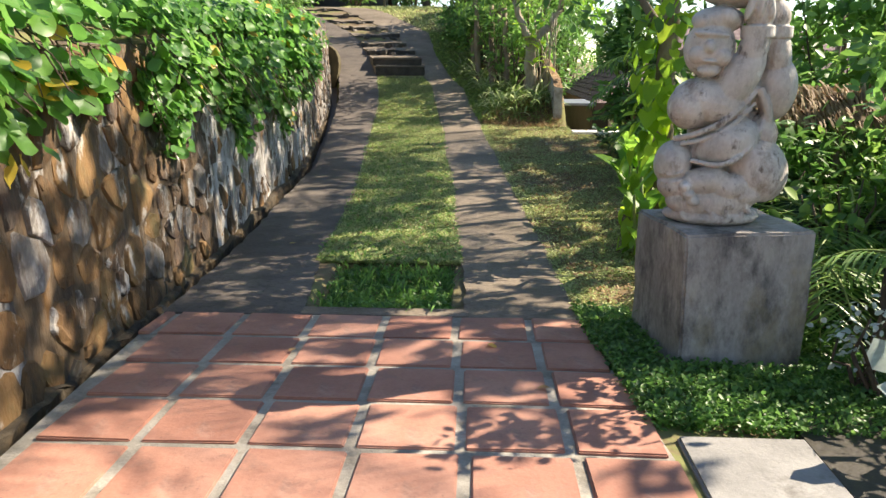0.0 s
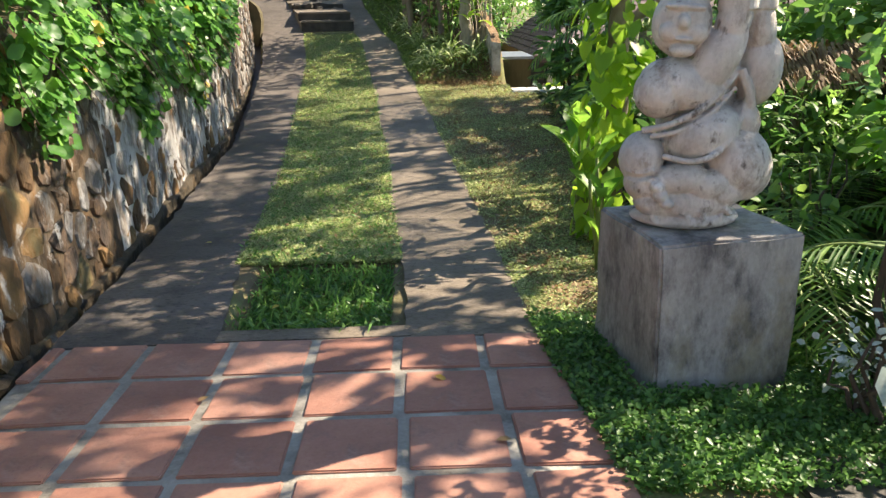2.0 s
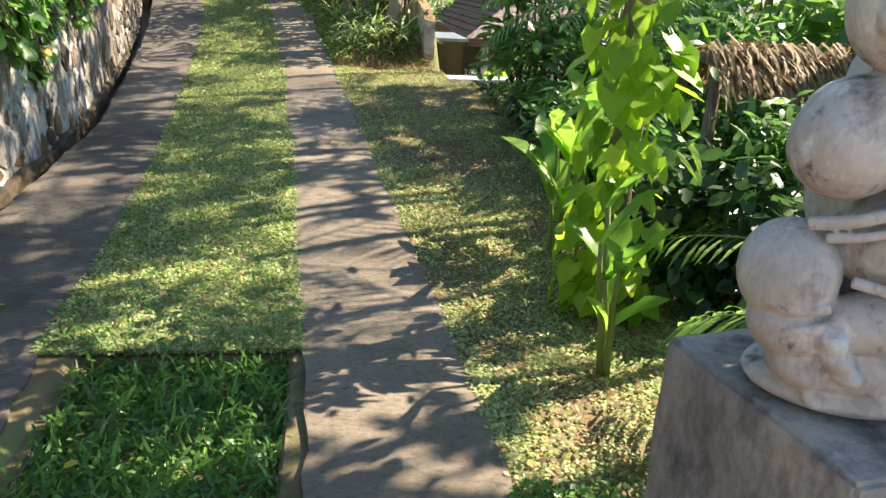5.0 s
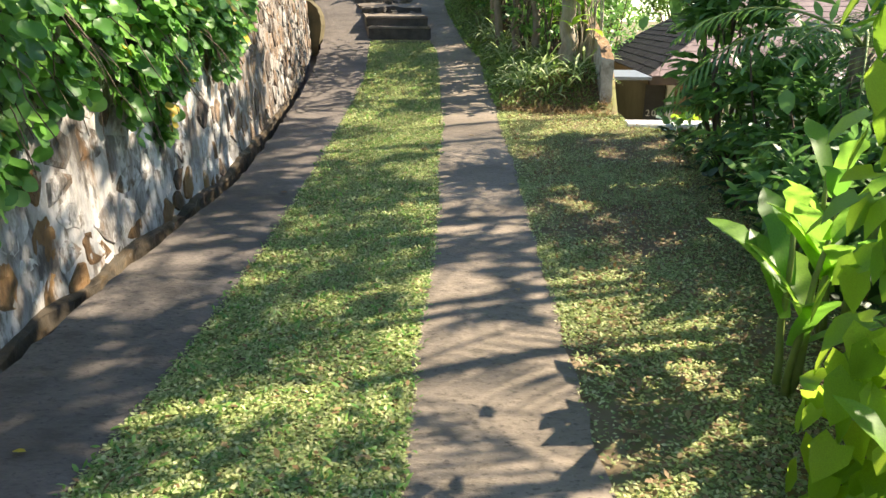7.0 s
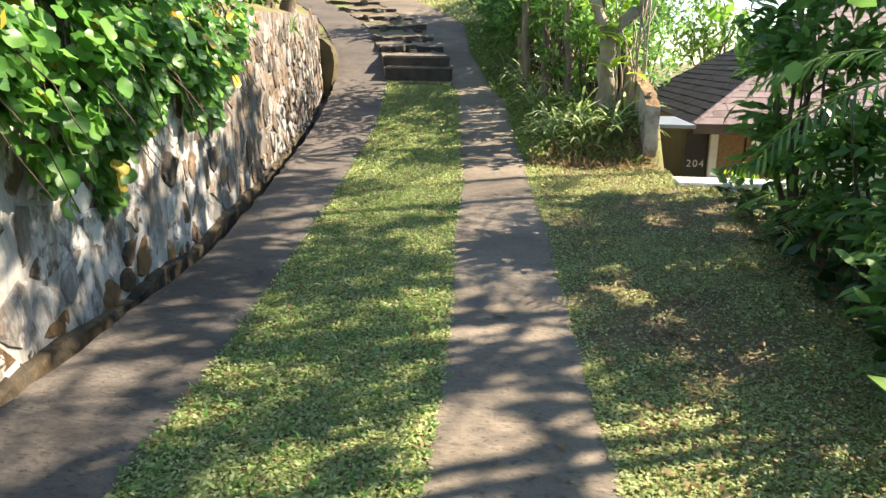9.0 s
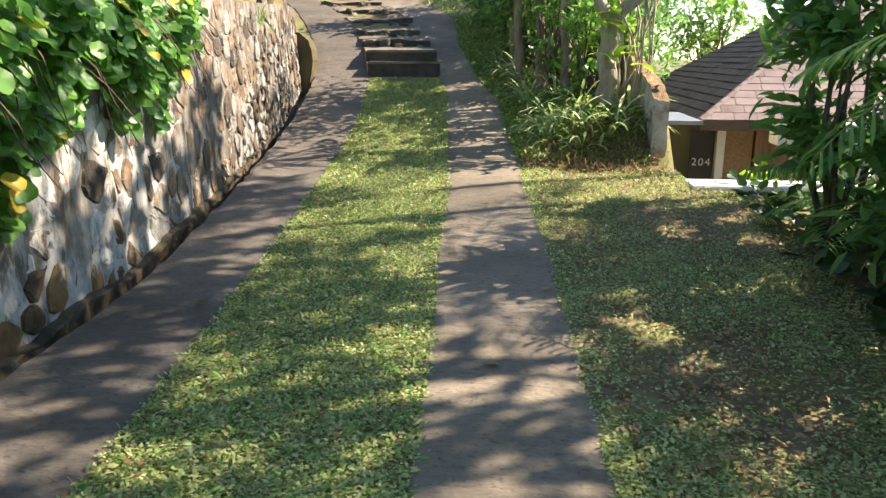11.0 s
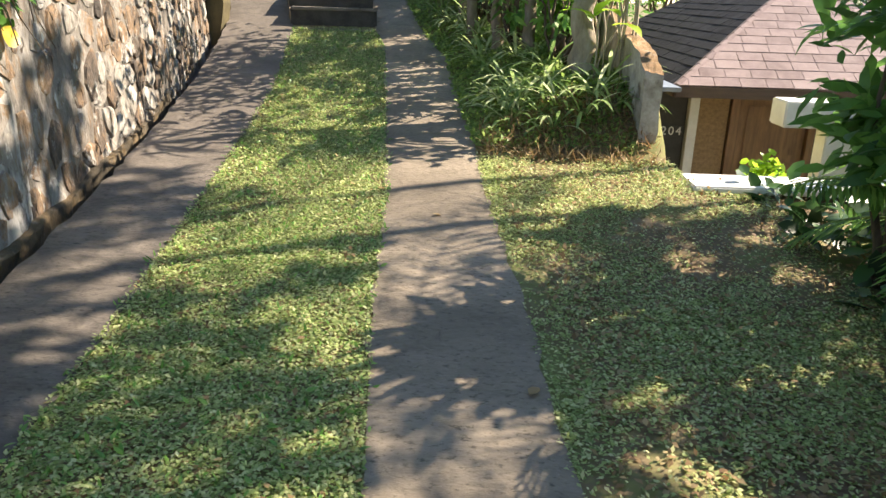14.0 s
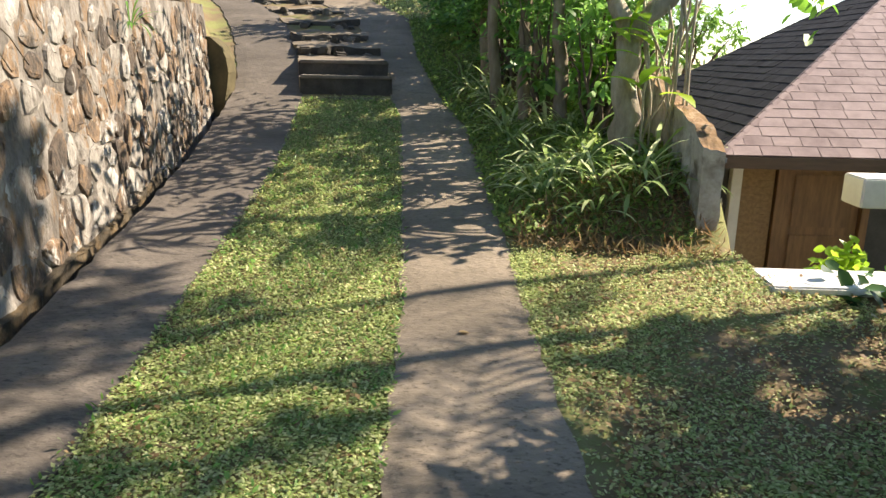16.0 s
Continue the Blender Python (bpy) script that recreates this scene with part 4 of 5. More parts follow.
def creeper(y0, y1, drop, out, count, size, yellow, label, singles=240):
    """Round-leaved creeper that spills over the stone wall."""
    ym = (y0 + y1) / 2
    base = Vector((float(wall_foot(ym)) - 0.25, ym, float(wall_top(ym))))
    root = thing("creeper", base, label, "creeper", "creepers on the stone wall")
    y = rng.uniform(y0, y1, count)
    edge = np.minimum(np.minimum(y - y0, y1 - y) / 0.5 + 0.45, 1)
    hang = drop * edge * (0.75 + 0.25 * np.sin(y * 3.1) + 0.12 * np.sin(y * 9.7))
    s = rng.uniform(-1.6, 1, count)
    x = np.where(s > 0, 0.0, s * 0.85)
    bulge = out * edge * (0.55 + 0.45 * np.sin(y * 2.3 + 1) * np.sin(y * 5.1 + s * 4))
    z = np.where(s > 0, wall_top(y) - hang * s ** 1.0, wall_top(y) + (0.16 + 0.22 * np.minimum(-s, 1.2)) * edge)
    shell = np.where(s > 0, bulge * (1 - 0.55 * s), bulge * (1 + s * 0.3))
    px = wall_foot(y) - 0.05 * (wall_top(y) - lane_z(y)) + x + shell * rng.uniform(0.35, 1.0, count)
    P = np.stack([px, y, z + rng.normal(0, 0.05, count)], 1) - np.array(base)
    N = unit(np.stack([0.75 + 0.5 * s, rng.normal(0, 0.4, count), 0.75 - 0.3 * s], 1) + rng.normal(0, 0.32, (count, 3)))
    F = unit(np.stack([0.4 + 0 * s, rng.normal(0, 0.6, count), -0.7 + 0 * s], 1) + rng.normal(0, 0.35, (count, 3)))
    S = size * rng.uniform(0.55, 1.3, count)
    pick = rng.random(count) < yellow
    front = np.argsort(-(shell + 0.2 * (s > 0)))[:singles]
    single_leaves("leaf", P, F, N, S, [k for k in front], ROUND_LEAF, root, lambda k: YELLOW_LEAF if pick[k] else ROUND_LEAF)
    rest = np.ones(count, bool)
    rest[front] = False
    part("leaves", leaves("leaves", P[~pick & rest], F[~pick & rest], N[~pick & rest], S[~pick & rest], ROUND, L_creeper), root, label="round green leaves", kind="stuff")
    if (pick & rest).sum():
        part("yellowed_leaves", leaves("yellowed_leaves", P[pick & rest], F[pick & rest], N[pick & rest], S[pick & rest], ROUND, L_yellow), root, label="yellowed round leaves", kind="stuff")
    stems = []
    for _ in range(int((y1 - y0) * 14)):
        yy = random.uniform(y0 + 0.1, y1 - 0.1)
        a = Vector((float(wall_foot(yy)) - 0.15, yy, float(wall_top(yy)) + 0.1)) - base
        b = a + Vector((0.12 + random.uniform(0, out * 0.8), random.uniform(-0.3, 0.3), -drop * random.uniform(0.5, 1.0)))
        stems.append(bend(a, b, 0.006, 0.003, 5, 0.04, 0.06))
    part("runner", tubes("runner", stems, M_darkbark, 5), root, kind="stuff")


creeper(-4.5, -1.6, 0.36, 0.35, 800, 0.115, 0.07, "large round-leaved creeper hanging over the stone wall")
creeper(-1.9, -0.12, 0.42, 0.36, 620, 0.12, 0.09, "round-leaved creeper with yellowing leaves over the stone wall")
creeper(0.3, 2.6, 0.70, 0.50, 2400, 0.085, 0.012, "dense bright green creeper spilling down the stone wall")
creeper(2.3, 4.6, 1.0, 0.58, 2700, 0.095, 0.012, "dense bright green creeper spilling down the stone wall")
creeper(4.3, 6.3, 1.0, 0.55, 2400, 0.10, 0.04, "green creeper with a few yellow leaves over the wall")
creeper(5.9, 7.75, 0.8, 0.42, 1300, 0.095, 0.06, "thinning creeper trailing down the stone wall")


def shrub(base, height, width, count, size, shape, material, label, category="shrub", name="shrub", stems=9, lean=(0, 0), group="", bark=M_darkbark, low=0.15):
    """Leafy shrub: stems and a broken crown of clumped leaves."""
    base = Vector(base)
    root = thing(name, base, label, category, group)
    tips, paths = [], []
    for _ in range(stems):
        a = random.uniform(0, 6.28)
        r = width * math.sqrt(random.random()) * 0.5
        tip = Vector((math.cos(a) * r + lean[0], math.sin(a) * r + lean[1], height * random.uniform(0.45, 0.95)))
        tips.append(tip)
        paths.append(bend((math.cos(a) * 0.05, math.sin(a) * 0.05, -0.05), tip, 0.016 + 0.006 * height, 0.005, 5, 0.05))
    for path in paths:
        part("stem", tubes("stem", [path], bark, 5), root)
    clumps = max(10, count // 45)
    cc = rng.normal(size=(clumps, 3))
    cc = unit(cc) * rng.uniform(0.35, 1.0, (clumps, 1)) ** 0.6
    cc = cc * [width / 2, width / 2, height * (1 - low) / 2] + [lean[0] * 0.7, lean[1] * 0.7, height * (1 + low) / 2]
    w = rng.integers(0, clumps, count)
    P = cc[w] + rng.normal(0, 0.10 * max(width, 0.5), (count, 3)) * [1, 1, 0.8]
    P[:, 2] = np.clip(P[:, 2], 0.02, None)
    out = unit(P - np.array([lean[0] * 0.5, lean[1] * 0.5, height * 0.4]))
    N = unit(out * 0.6 + [0, 0, 0.7] + rng.normal(0, 0.4, (count, 3)))
    F = unit(out * [1, 1, 0.4] + rng.normal(0, 0.55, (count, 3)) + [0, 0, -0.25])
    part("foliage", leaves("foliage", P, F, N, size * rng.uniform(0.6, 1.3, count), shape, material), root)
    return root


def blade_strip(p0, direction, length, width, droop, n=6, twist=0.0):
    """One arching strap leaf, folded along its midrib."""
    d = Vector(direction).normalized()
    side = d.cross(Vector((0, 0, 1)))
    side = (side.normalized() if side.length > 0.05 else Vector((1, 0, 0)))
    p = Vector(p0)
    verts, faces = [], []
    for k in range(n + 1):
        t = k / n
        w = width * (0.35 + 1.3 * t) * (1 - t) ** 0.6 if t < 1 else 0.0
        w = min(w, width) if t < 0.6 else width * (1 - ((t - 0.6) / 0.4) ** 2)
        nrm = side.cross(d)
        verts += [p - side * w * 0.5 + nrm * w * 0.12, p.copy(), p + side * w * 0.5 + nrm * w * 0.12]
        d = (d + Vector((0, 0, -droop / n))).normalized()
        p = p + d * (length / n)
    for k in range(n):
        a = 3 * k
        faces += [(a, a + 1, a + 4, a + 3), (a + 1, a + 2, a + 5, a + 4)]
    return verts, faces


def join(items):
    V, Fc = [], []
    for v, f in items:
        k0 = len(V)
        V += v
        Fc += [tuple(k + k0 for k in q) for q in f]
    return V, Fc


def tuft(base, count, length, width, material, label, name="strap_plant", category="plant", group="", up=0.9, droop=1.5):
    base = Vector(base)
    root = thing(name, base, label, category, group)
    items = []
    for _ in range(count):
        a = random.uniform(0, 6.28)
        tilt = random.uniform(0.15, 1.0)
        items.append(blade_strip((0.03 * math.cos(a), 0.03 * math.sin(a), -0.02), (math.cos(a) * tilt, math.sin(a) * tilt, up), length * random.uniform(0.6, 1.15), width, droop * random.uniform(0.5, 1.3)))
    for item in items:
        part("blade", mesh("blade", *item, material, True), root)
    return root


def frond_data(p0, direction, length, leaflet, droop, pairs=26, width=0.022):
    """A palm frond: midrib points and its leaflets."""
    d = Vector(direction).normalized()
    p = Vector(p0)
    items, spine = [], []
    for k in range(pairs + 1):
        t = k / pairs
        spine.append((*p, 0.012 * (1 - t) + 0.003))
        if t > 0.12:
            side = d.cross(Vector((0, 0, 1)))
            side = side.normalized() if side.length > 0.05 else Vector((1, 0, 0))
            ln = leaflet * (0.45 + 1.4 * t * (1 - t) * 1.6) * random.uniform(0.85, 1.1)
            for s in (-1, 1):
                items.append(blade_strip(p, side * s + d * 0.55 + Vector((0, 0, 0.2)), ln, width, 0.8 * random.uniform(0.7, 1.3), 3))
        d = (d + Vector((0, 0, -droop / pairs))).normalized()
        p = p + d * (length / pairs)
    return spine, items


def palm(base, trunk, fronds, length, leaflet, label, name="palm", droop=1.5, material=L_palm, lift=(0.25, 1.2), group="", bark=M_bark, thick=0.08, blade=0.022):
    base = Vector(base)
    root = thing(name, base, label, "palm", group)
    top = Vector((0, 0, trunk))
    if trunk > 0.2:
        part("trunk", tubes("trunk", [bend((0, 0, -0.1), top, thick * 1.3, thick, 8, 0.02)], bark, 10), root)
    for k in range(fronds):
        a = 6.28 * k / fronds + random.uniform(-0.3, 0.3)
        e = random.uniform(*lift)
        spine, items = frond_data(top, (math.cos(a), math.sin(a), e), length * random.uniform(0.8, 1.1), leaflet, droop * random.uniform(0.7, 1.2), 26, blade)
        f = part("frond", mesh("frond", *join(items), material), root)
        part("midrib", tubes("midrib", [spine], M_palmrib, 5), f)
    return root


M_palmrib = surface("palm_rib", [(0.2, (0.12, 0.18, 0.03)), (0.8, (0.25, 0.30, 0.08))], 4, 0.6, 0.1)


def tree(base, height, crown, count, size, shape, material, label, trunk_r=0.14, crown_low=0.45, name="tree", lean=(0, 0), limbs=7, bark=M_darkbark, group="", squash=0.75, subs=6, loose=0.055):
    """Trunk, limbs and an uneven crown of leaf clumps."""
    base = Vector(base)
    root = thing(name, base, label, "tree", group)
    fork = Vector((lean[0] * 0.6, lean[1] * 0.6, height * crown_low))
    paths = [bend((0, 0, -0.3), fork, trunk_r * 1.25, trunk_r * 0.75, 8, 0.05)]
    ends = []
    for k in range(limbs):
        a = 6.28 * k / limbs + random.uniform(-0.4, 0.4)
        e = fork + Vector((math.cos(a) * crown * random.uniform(0.35, 0.75) + lean[0] * 0.4, math.sin(a) * crown * random.uniform(0.35, 0.75) + lean[1] * 0.4, (height - fork.z) * random.uniform(0.35, 0.9)))
        ends.append(e)
        paths.append(bend(fork, e, trunk_r * 0.5, 0.02, 6, 0.08))
        for _ in range(3):
            q = fork.lerp(e, random.uniform(0.45, 0.9))
            e2 = q + Vector([random.uniform(-1, 1) * crown * 0.35 for _ in range(2)] + [random.uniform(-0.1, 0.4) * crown])
            ends.append(e2)
            paths.append(bend(q, e2, trunk_r * 0.2, 0.008, 4, 0.05))
    part("trunk", tubes("trunk", paths, bark, 8), root)
    E = np.array([tuple(e) for e in ends])
    w = rng.integers(0, len(E), count)
    sub = rng.normal(0, crown * 0.14, (len(E) * subs, 3))
    P = E[w] + sub[w * subs + rng.integers(0, subs, count)] * [1, 1, squash] + rng.normal(0, crown * loose, (count, 3))
    F = unit(rng.normal(0, 1, (count, 3)) + [0, 0, -0.4])
    N = unit(rng.normal(0, 0.5, (count, 3)) + [0, 0, 0.9])
    part("crown", leaves("crown", P, F, N, size * rng.uniform(0.6, 1.3, count), shape, material), root)
    return root


# trunk with the lime creeper, behind the statue
def vine_tree():
    base = Vector((1.50, 1.62, land1(1.5, 1.62)))
    root = thing("vine_trunk", base, "slim tree trunk wrapped in lime-green heart-leaved vine", "tree")
    path = bend((0, 0, -0.1), (-0.02, 0.02, 2.6), 0.085, 0.065, 10, 0.012)
    part("trunk", tubes("trunk", [path, bend((0, 0, 1.55), (0.7, 0.25, 2.0), 0.045, 0.02, 5, 0.04), bend((0, 0, 1.7), (-0.5, 0.5, 2.4), 0.04, 0.02, 5, 0.04)], M_bark, 10), root)
    n = 210
    z = 0.1 + 1.9 * rng.random(n) ** 1.2
    a = rng.normal(-2.2, 0.9, n)
    r = 0.10 + rng.uniform(0.02, 0.20, n)
    P = np.stack([r * np.cos(a), r * np.sin(a), z], 1)
    out = np.stack([np.cos(a), np.sin(a), 0 * a], 1)
    N = unit(out + [0, 0, 0.7] + rng.normal(0, 0.35, (n, 3)))
    F = unit(out * 0.5 + [0, 0, -0.8] + rng.normal(0, 0.3, (n, 3)))
    single_leaves("leaf", P, F, N, 0.135 * rng.uniform(0.55, 1.25, n), range(n), HEART_LEAF, root)
    part("vine_stem", tubes("vine_stem", [[(0.1 * math.cos(k * 0.9), 0.1 * math.sin(k * 0.9), k * 0.16, 0.008) for k in range(15)]], L_vine, 5), root)
    n = 900
    P = rng.normal(0, 1, (n, 3)) * [0.55, 0.5, 0.35] + [0.1, 0.2, 2.35]
    part("crown", leaves("crown", P, rand_dirs(n, -0.3), rand_dirs(n, 0.9, 0.5), 0.10 * rng.uniform(0.6, 1.3, n), OVAL, L_bush), root)


vine_tree()


def canna(base, height, count, size, label, lean=0.0):
    base = Vector(base)
    root = thing("canna", base, label, "plant", "canna plants")
    stems, P, F, N, S = [], [], [], [], []
    for k in range(4):
        a = random.uniform(0, 6.28)
        tip = Vector((math.cos(a) * 0.14 + lean, math.sin(a) * 0.14, height * random.uniform(0.7, 1)))
        stems.append(bend((math.cos(a) * 0.04, math.sin(a) * 0.04, -0.03), tip, 0.02, 0.01, 5, 0.01))
        for j in range(count):
            t = random.uniform(0.3, 1.0)
            p = Vector((0, 0, 0)).lerp(tip, t)
            b = random.uniform(0, 6.28)
            P.append(tuple(p))
            F.append((math.cos(b), math.sin(b), random.uniform(0.9, 2.6)))
            N.append((-math.cos(b) * 0.8, -math.sin(b) * 0.8, 0.8))
            S.append(size * random.uniform(0.7, 1.15))
    for path in stems:
        part("stem", tubes("stem", [path], M_palmrib, 7), root)
    for p, f, s in zip(P, F, S):
        part("leaf", mesh("leaf", *blade_strip(p, f, s, s * 0.38, 0.75, 7), L_canna, True), root)


canna((1.42, 2.42, land1(1.42, 2.42)), 0.92, 4, 0.48, "canna plant with broad bright green leaves at the lawn's edge")
canna((1.85, 3.0, land1(1.85, 3.0)), 0.9, 3, 0.4, "canna plant with broad bright green leaves at the lawn's edge")
canna((1.28, 0.95, land1(1.28, 0.95)), 0.8, 3, 0.32, "small canna plant behind the plinth")

# dense shrubs that close the lawn on the house side
for x, y, h, w, n, s, sh, mt in ((2.15, 3.9, 0.9, 0.9, 900, 0.14, LANCE, L_bush), (2.45, 4.7, 1.2, 1.0, 1100, 0.16, LANCE, L_bush), (2.45, 5.7, 1.3, 1.0, 1100, 0.16, LANCE, L_bush),
                                 (2.28, 6.95, 2.5, 0.85, 1500, 0.19, LANCE, L_bush), (3.4, 4.2, 1.6, 1.3, 1100, 0.17, LANCE, L_bush), (3.5, 6.0, 1.7, 1.3, 1100, 0.17, LANCE, L_bush)):
    shrub((x, y, land1(x, y)), h, w, n, s, sh, mt, "tall leafy green shrub beside the lawn", group="shrubs beside the lawn")
for x, y, h, w, n, s, sh, mt in ((2.05, 1.7, 0.8, 0.9, 900, 0.12, OVAL, L_dark), (2.5, 2.4, 1.0, 1.1, 1000, 0.15, LANCE, L_bush), (2.6, 0.9, 0.9, 0.8, 220, 0.11, OVAL, L_palm),
                                 (2.9, -1.5, 1.3, 0.9, 600, 0.10, LANCE, L_palm), (3.4, 0.4, 1.3, 1.2, 800, 0.16, OVAL, L_canna), (4.6, 1.6, 2.2, 1.8, 1500, 0.22, OVAL, L_canna), (3.3, 2.5, 1.0, 1.1, 700, 0.14, LANCE, L_palm), (4.4, 2.6, 1.1, 1.3, 700, 0.15, LANCE, L_palm),
                                 (5.2, 4.3, 2.4, 2.2, 2000, 0.22, OVAL, L_palm), (3.6, -0.6, 1.9, 1.4, 1500, 0.16, LANCE, L_palm)):
    shrub((x, y, land1(x, y)), h, w, n, s, sh, mt, "leafy garden shrub behind the statue", group="garden shrubs")
shrub((2.16, -0.72, land1(2.16, -0.72)), 2.2, 0.75, 420, 0.07, OVAL, L_lush, "thin-stemmed young tree with small leaves beside the plinth", stems=5, low=0.35)
shrub((1.88, -1.02, land1(1.88, -1.02)), 0.52, 0.32, 190, 0.038, OVAL, L_silver, "small shrub with silvery white leaves beside the plinth", stems=6)
shrub((1.95, -1.55, land1(1.95, -1.55)), 0.5, 0.4, 22, 0.15, OVAL, L_silver, "plant with a few large pale variegated leaves", stems=6)

for x, y, tr, fr, ln, lf in ((2.05, 0.1, 0.35, 12, 1.05, 0.34), (2.75, 1.0, 0.3, 9, 1.2, 0.34), (2.55, 7.0, 0.3, 11, 0.9, 0.28), (2.75, 5.2, 1.3, 10, 1.4, 0.36)):
    palm((x, y, land1(x, y)), tr, fr, ln, lf, "young feathery palm with bright green fronds", name="young_palm", group="young palms")

# thatched shelter
cap = thing("thatched_shelter", (3.7, 3.1, land1(3.7, 3.1)), "low garden shelter under a cap of dry brown thatch", "shelter")
zc_ = 0.95 - land1(3.7, 3.1)
for px in (-1.0, -0.15, 0.7, 1.5):
    part("post", tubes("post", [[(px, 0, -0.1, 0.05), (px, 0, zc_ + 0.2, 0.045)]], M_bark, 8), cap)
part("ridge_pole", tubes("ridge_pole", [[(-1.15, 0, zc_ + 0.2, 0.04), (1.65, 0, zc_ + 0.2, 0.04)]], M_bark, 8), cap)
n = 2600
q = rng.uniform(0, 1, n)
sd = rng.choice([-1, 1], n)
part("thatch", leaves("thatch", np.stack([rng.uniform(-1.15, 1.65, n), sd * q * 0.34, zc_ + 0.32 - q * 0.28 + rng.normal(0, 0.02, n)], 1), np.stack([rng.normal(0, 0.25, n), sd * 1.0, -0.85 + 0 * q], 1), rand_dirs(n, 1, 0.3), 0.22, BLADE, L_dry), cap, label="layered dry brown thatch")

# ---- planted bank ----
lily_first = tuft((0.95, 9.35, land1(0.95, 9.35)), 22, 0.47, 0.036, L_strap, "strap-leaved lily clump with pale-edged leaves on the bank", group="lily clumps on the bank")


def lily(x, y):
    s = random.uniform(0.8, 1.1)
    copy_thing(lily_first, pose(x, y, land1(x, y) - 0.01, 0, 0, random.uniform(0, 360)) @ Matrix.Scale(s, 4))


for k in range(30):
    y = 9.3 + 0.16 * k + random.uniform(-0.12, 0.12)
    x = float(right_out(y)) + random.uniform(0.3, 0.95)
    lily(x, y)
for x, y in ((0.75, 9.5), (1.05, 9.55), (1.2, 9.45), (1.22, 9.9), (0.6, 9.8)):
    lily(x, y)


def frangipani():
    base = Vector((1.0, 10.0, land1(1.0, 10.0)))
    root = thing("frangipani", base, "stout pale-barked tree with aerial roots on the bank", "tree")
    t = [bend((0, 0, -0.1), (-0.03, 0, 0.85), 0.115, 0.09, 7, 0.03), bend((-0.03, 0, 0.8), (0.55, 0.1, 1.5), 0.09, 0.05, 6, 0.04), bend((-0.03, 0, 0.8), (-0.35, 0.2, 1.7), 0.08, 0.05, 6, 0.04), bend((0.5, 0.1, 1.45), (0.75, 0.1, 2.3), 0.05, 0.03, 5, 0.04), bend((-0.3, 0.2, 1.6), (-0.1, 0.2, 2.5), 0.05, 0.03, 5, 0.05)]
    part("trunk", tubes("trunk", t, M_palebark, 10), root)
    roots = [bend((random.uniform(0.0, 0.5), random.uniform(-0.15, 0.15), random.uniform(1.0, 1.5)), (random.uniform(0.0, 0.45), random.uniform(-0.3, 0.1), 0.0), 0.012, 0.009, 5, 0.03) for _ in range(13)]
    for path in roots:
        part("aerial_root", tubes("aerial_root", [path], M_root, 5), root)
    for c, m_ in (((0.62, 0.1, 1.65), 34), ((0.78, 0.1, 2.25), 40), ((-0.3, 0.2, 1.75), 30), ((-0.1, 0.2, 2.5), 40)):
        items = []
        for _ in range(m_):
            a = random.uniform(0, 6.28)
            items.append(blade_strip(c, (math.cos(a), math.sin(a), random.uniform(-0.1, 1.3)), random.uniform(0.4, 0.7), 0.035, 1.2, 5))
        part("leaf_head", mesh("leaf_head", *join(items), L_palm, True), root, label="spiky head of strap leaves")
    items = [blade_strip((random.uniform(-0.3, 0.25), random.uniform(-0.25, 0), random.uniform(0.45, 1.25)), (random.uniform(-1, 1), random.uniform(-1, 0.2), 0.5), 0.36, 0.12, 1.2, 6) for _ in range(16)]
    twigs = [bend((0.6, 0.0, 1.9), (1.15, -0.25, 1.75), 0.02, 0.008, 5, 0.03), bend((1.0, -0.2, 1.8), (1.25, -0.3, 1.05), 0.008, 0.004, 5, 0.03), bend((0.8, -0.1, 1.85), (1.0, -0.35, 1.3), 0.008, 0.004, 5, 0.03), bend((0.7, 0, 1.9), (1.0, 0.1, 2.3), 0.012, 0.005, 5, 0.03)]
    for path in twigs:
        part("hanging_twig", tubes("hanging_twig", [path], M_bark, 5), root)
    n = 190
    w = rng.integers(0, 4, n)
    Q = np.array([[q[:3] for q in tw] for tw in twigs])
    P = Q[w, rng.integers(1, 6, n)] + rng.normal(0, 0.09, (n, 3))
    single_leaves("hanging_leaf", P, rand_dirs(n, -0.8, 0.6), rand_dirs(n, 0.8, 0.6), 0.12 * rng.uniform(0.6, 1.2, n), range(n), one_leaf(OVAL, L_canna), root)
    for item in items:
        part("climber_leaf", mesh("climber_leaf", *item, L_vine, True), root)


frangipani()
for x, y, h in ((0.28, 11.6, 1.6), (0.05, 12.3, 1.8), (0.62, 11.0, 1.5), (0.42, 12.2, 1.9), (-0.1, 13.4, 2.0)):
    root = thing("slim_tree", (x, y, land1(x, y)), "slim brown-barked tree on the planted bank", "tree", "trees on the bank")
    part("trunk", tubes("trunk", [bend((0, 0, -0.1), (random.uniform(-0.15, 0.15), 0.1, h), 0.07, 0.045, 7, 0.03)], M_bark, 9), root)
    n = 330
    part("crown", leaves("crown", rng.normal(0, 1, (n, 3)) * [0.5, 0.5, 0.5] + [0, 0, h + 0.45], rand_dirs(n, -0.3), rand_dirs(n, 0.8, 0.5), 0.17 * rng.uniform(0.6, 1.3, n), LANCE, L_palm if x > 0.2 else L_bush), root)
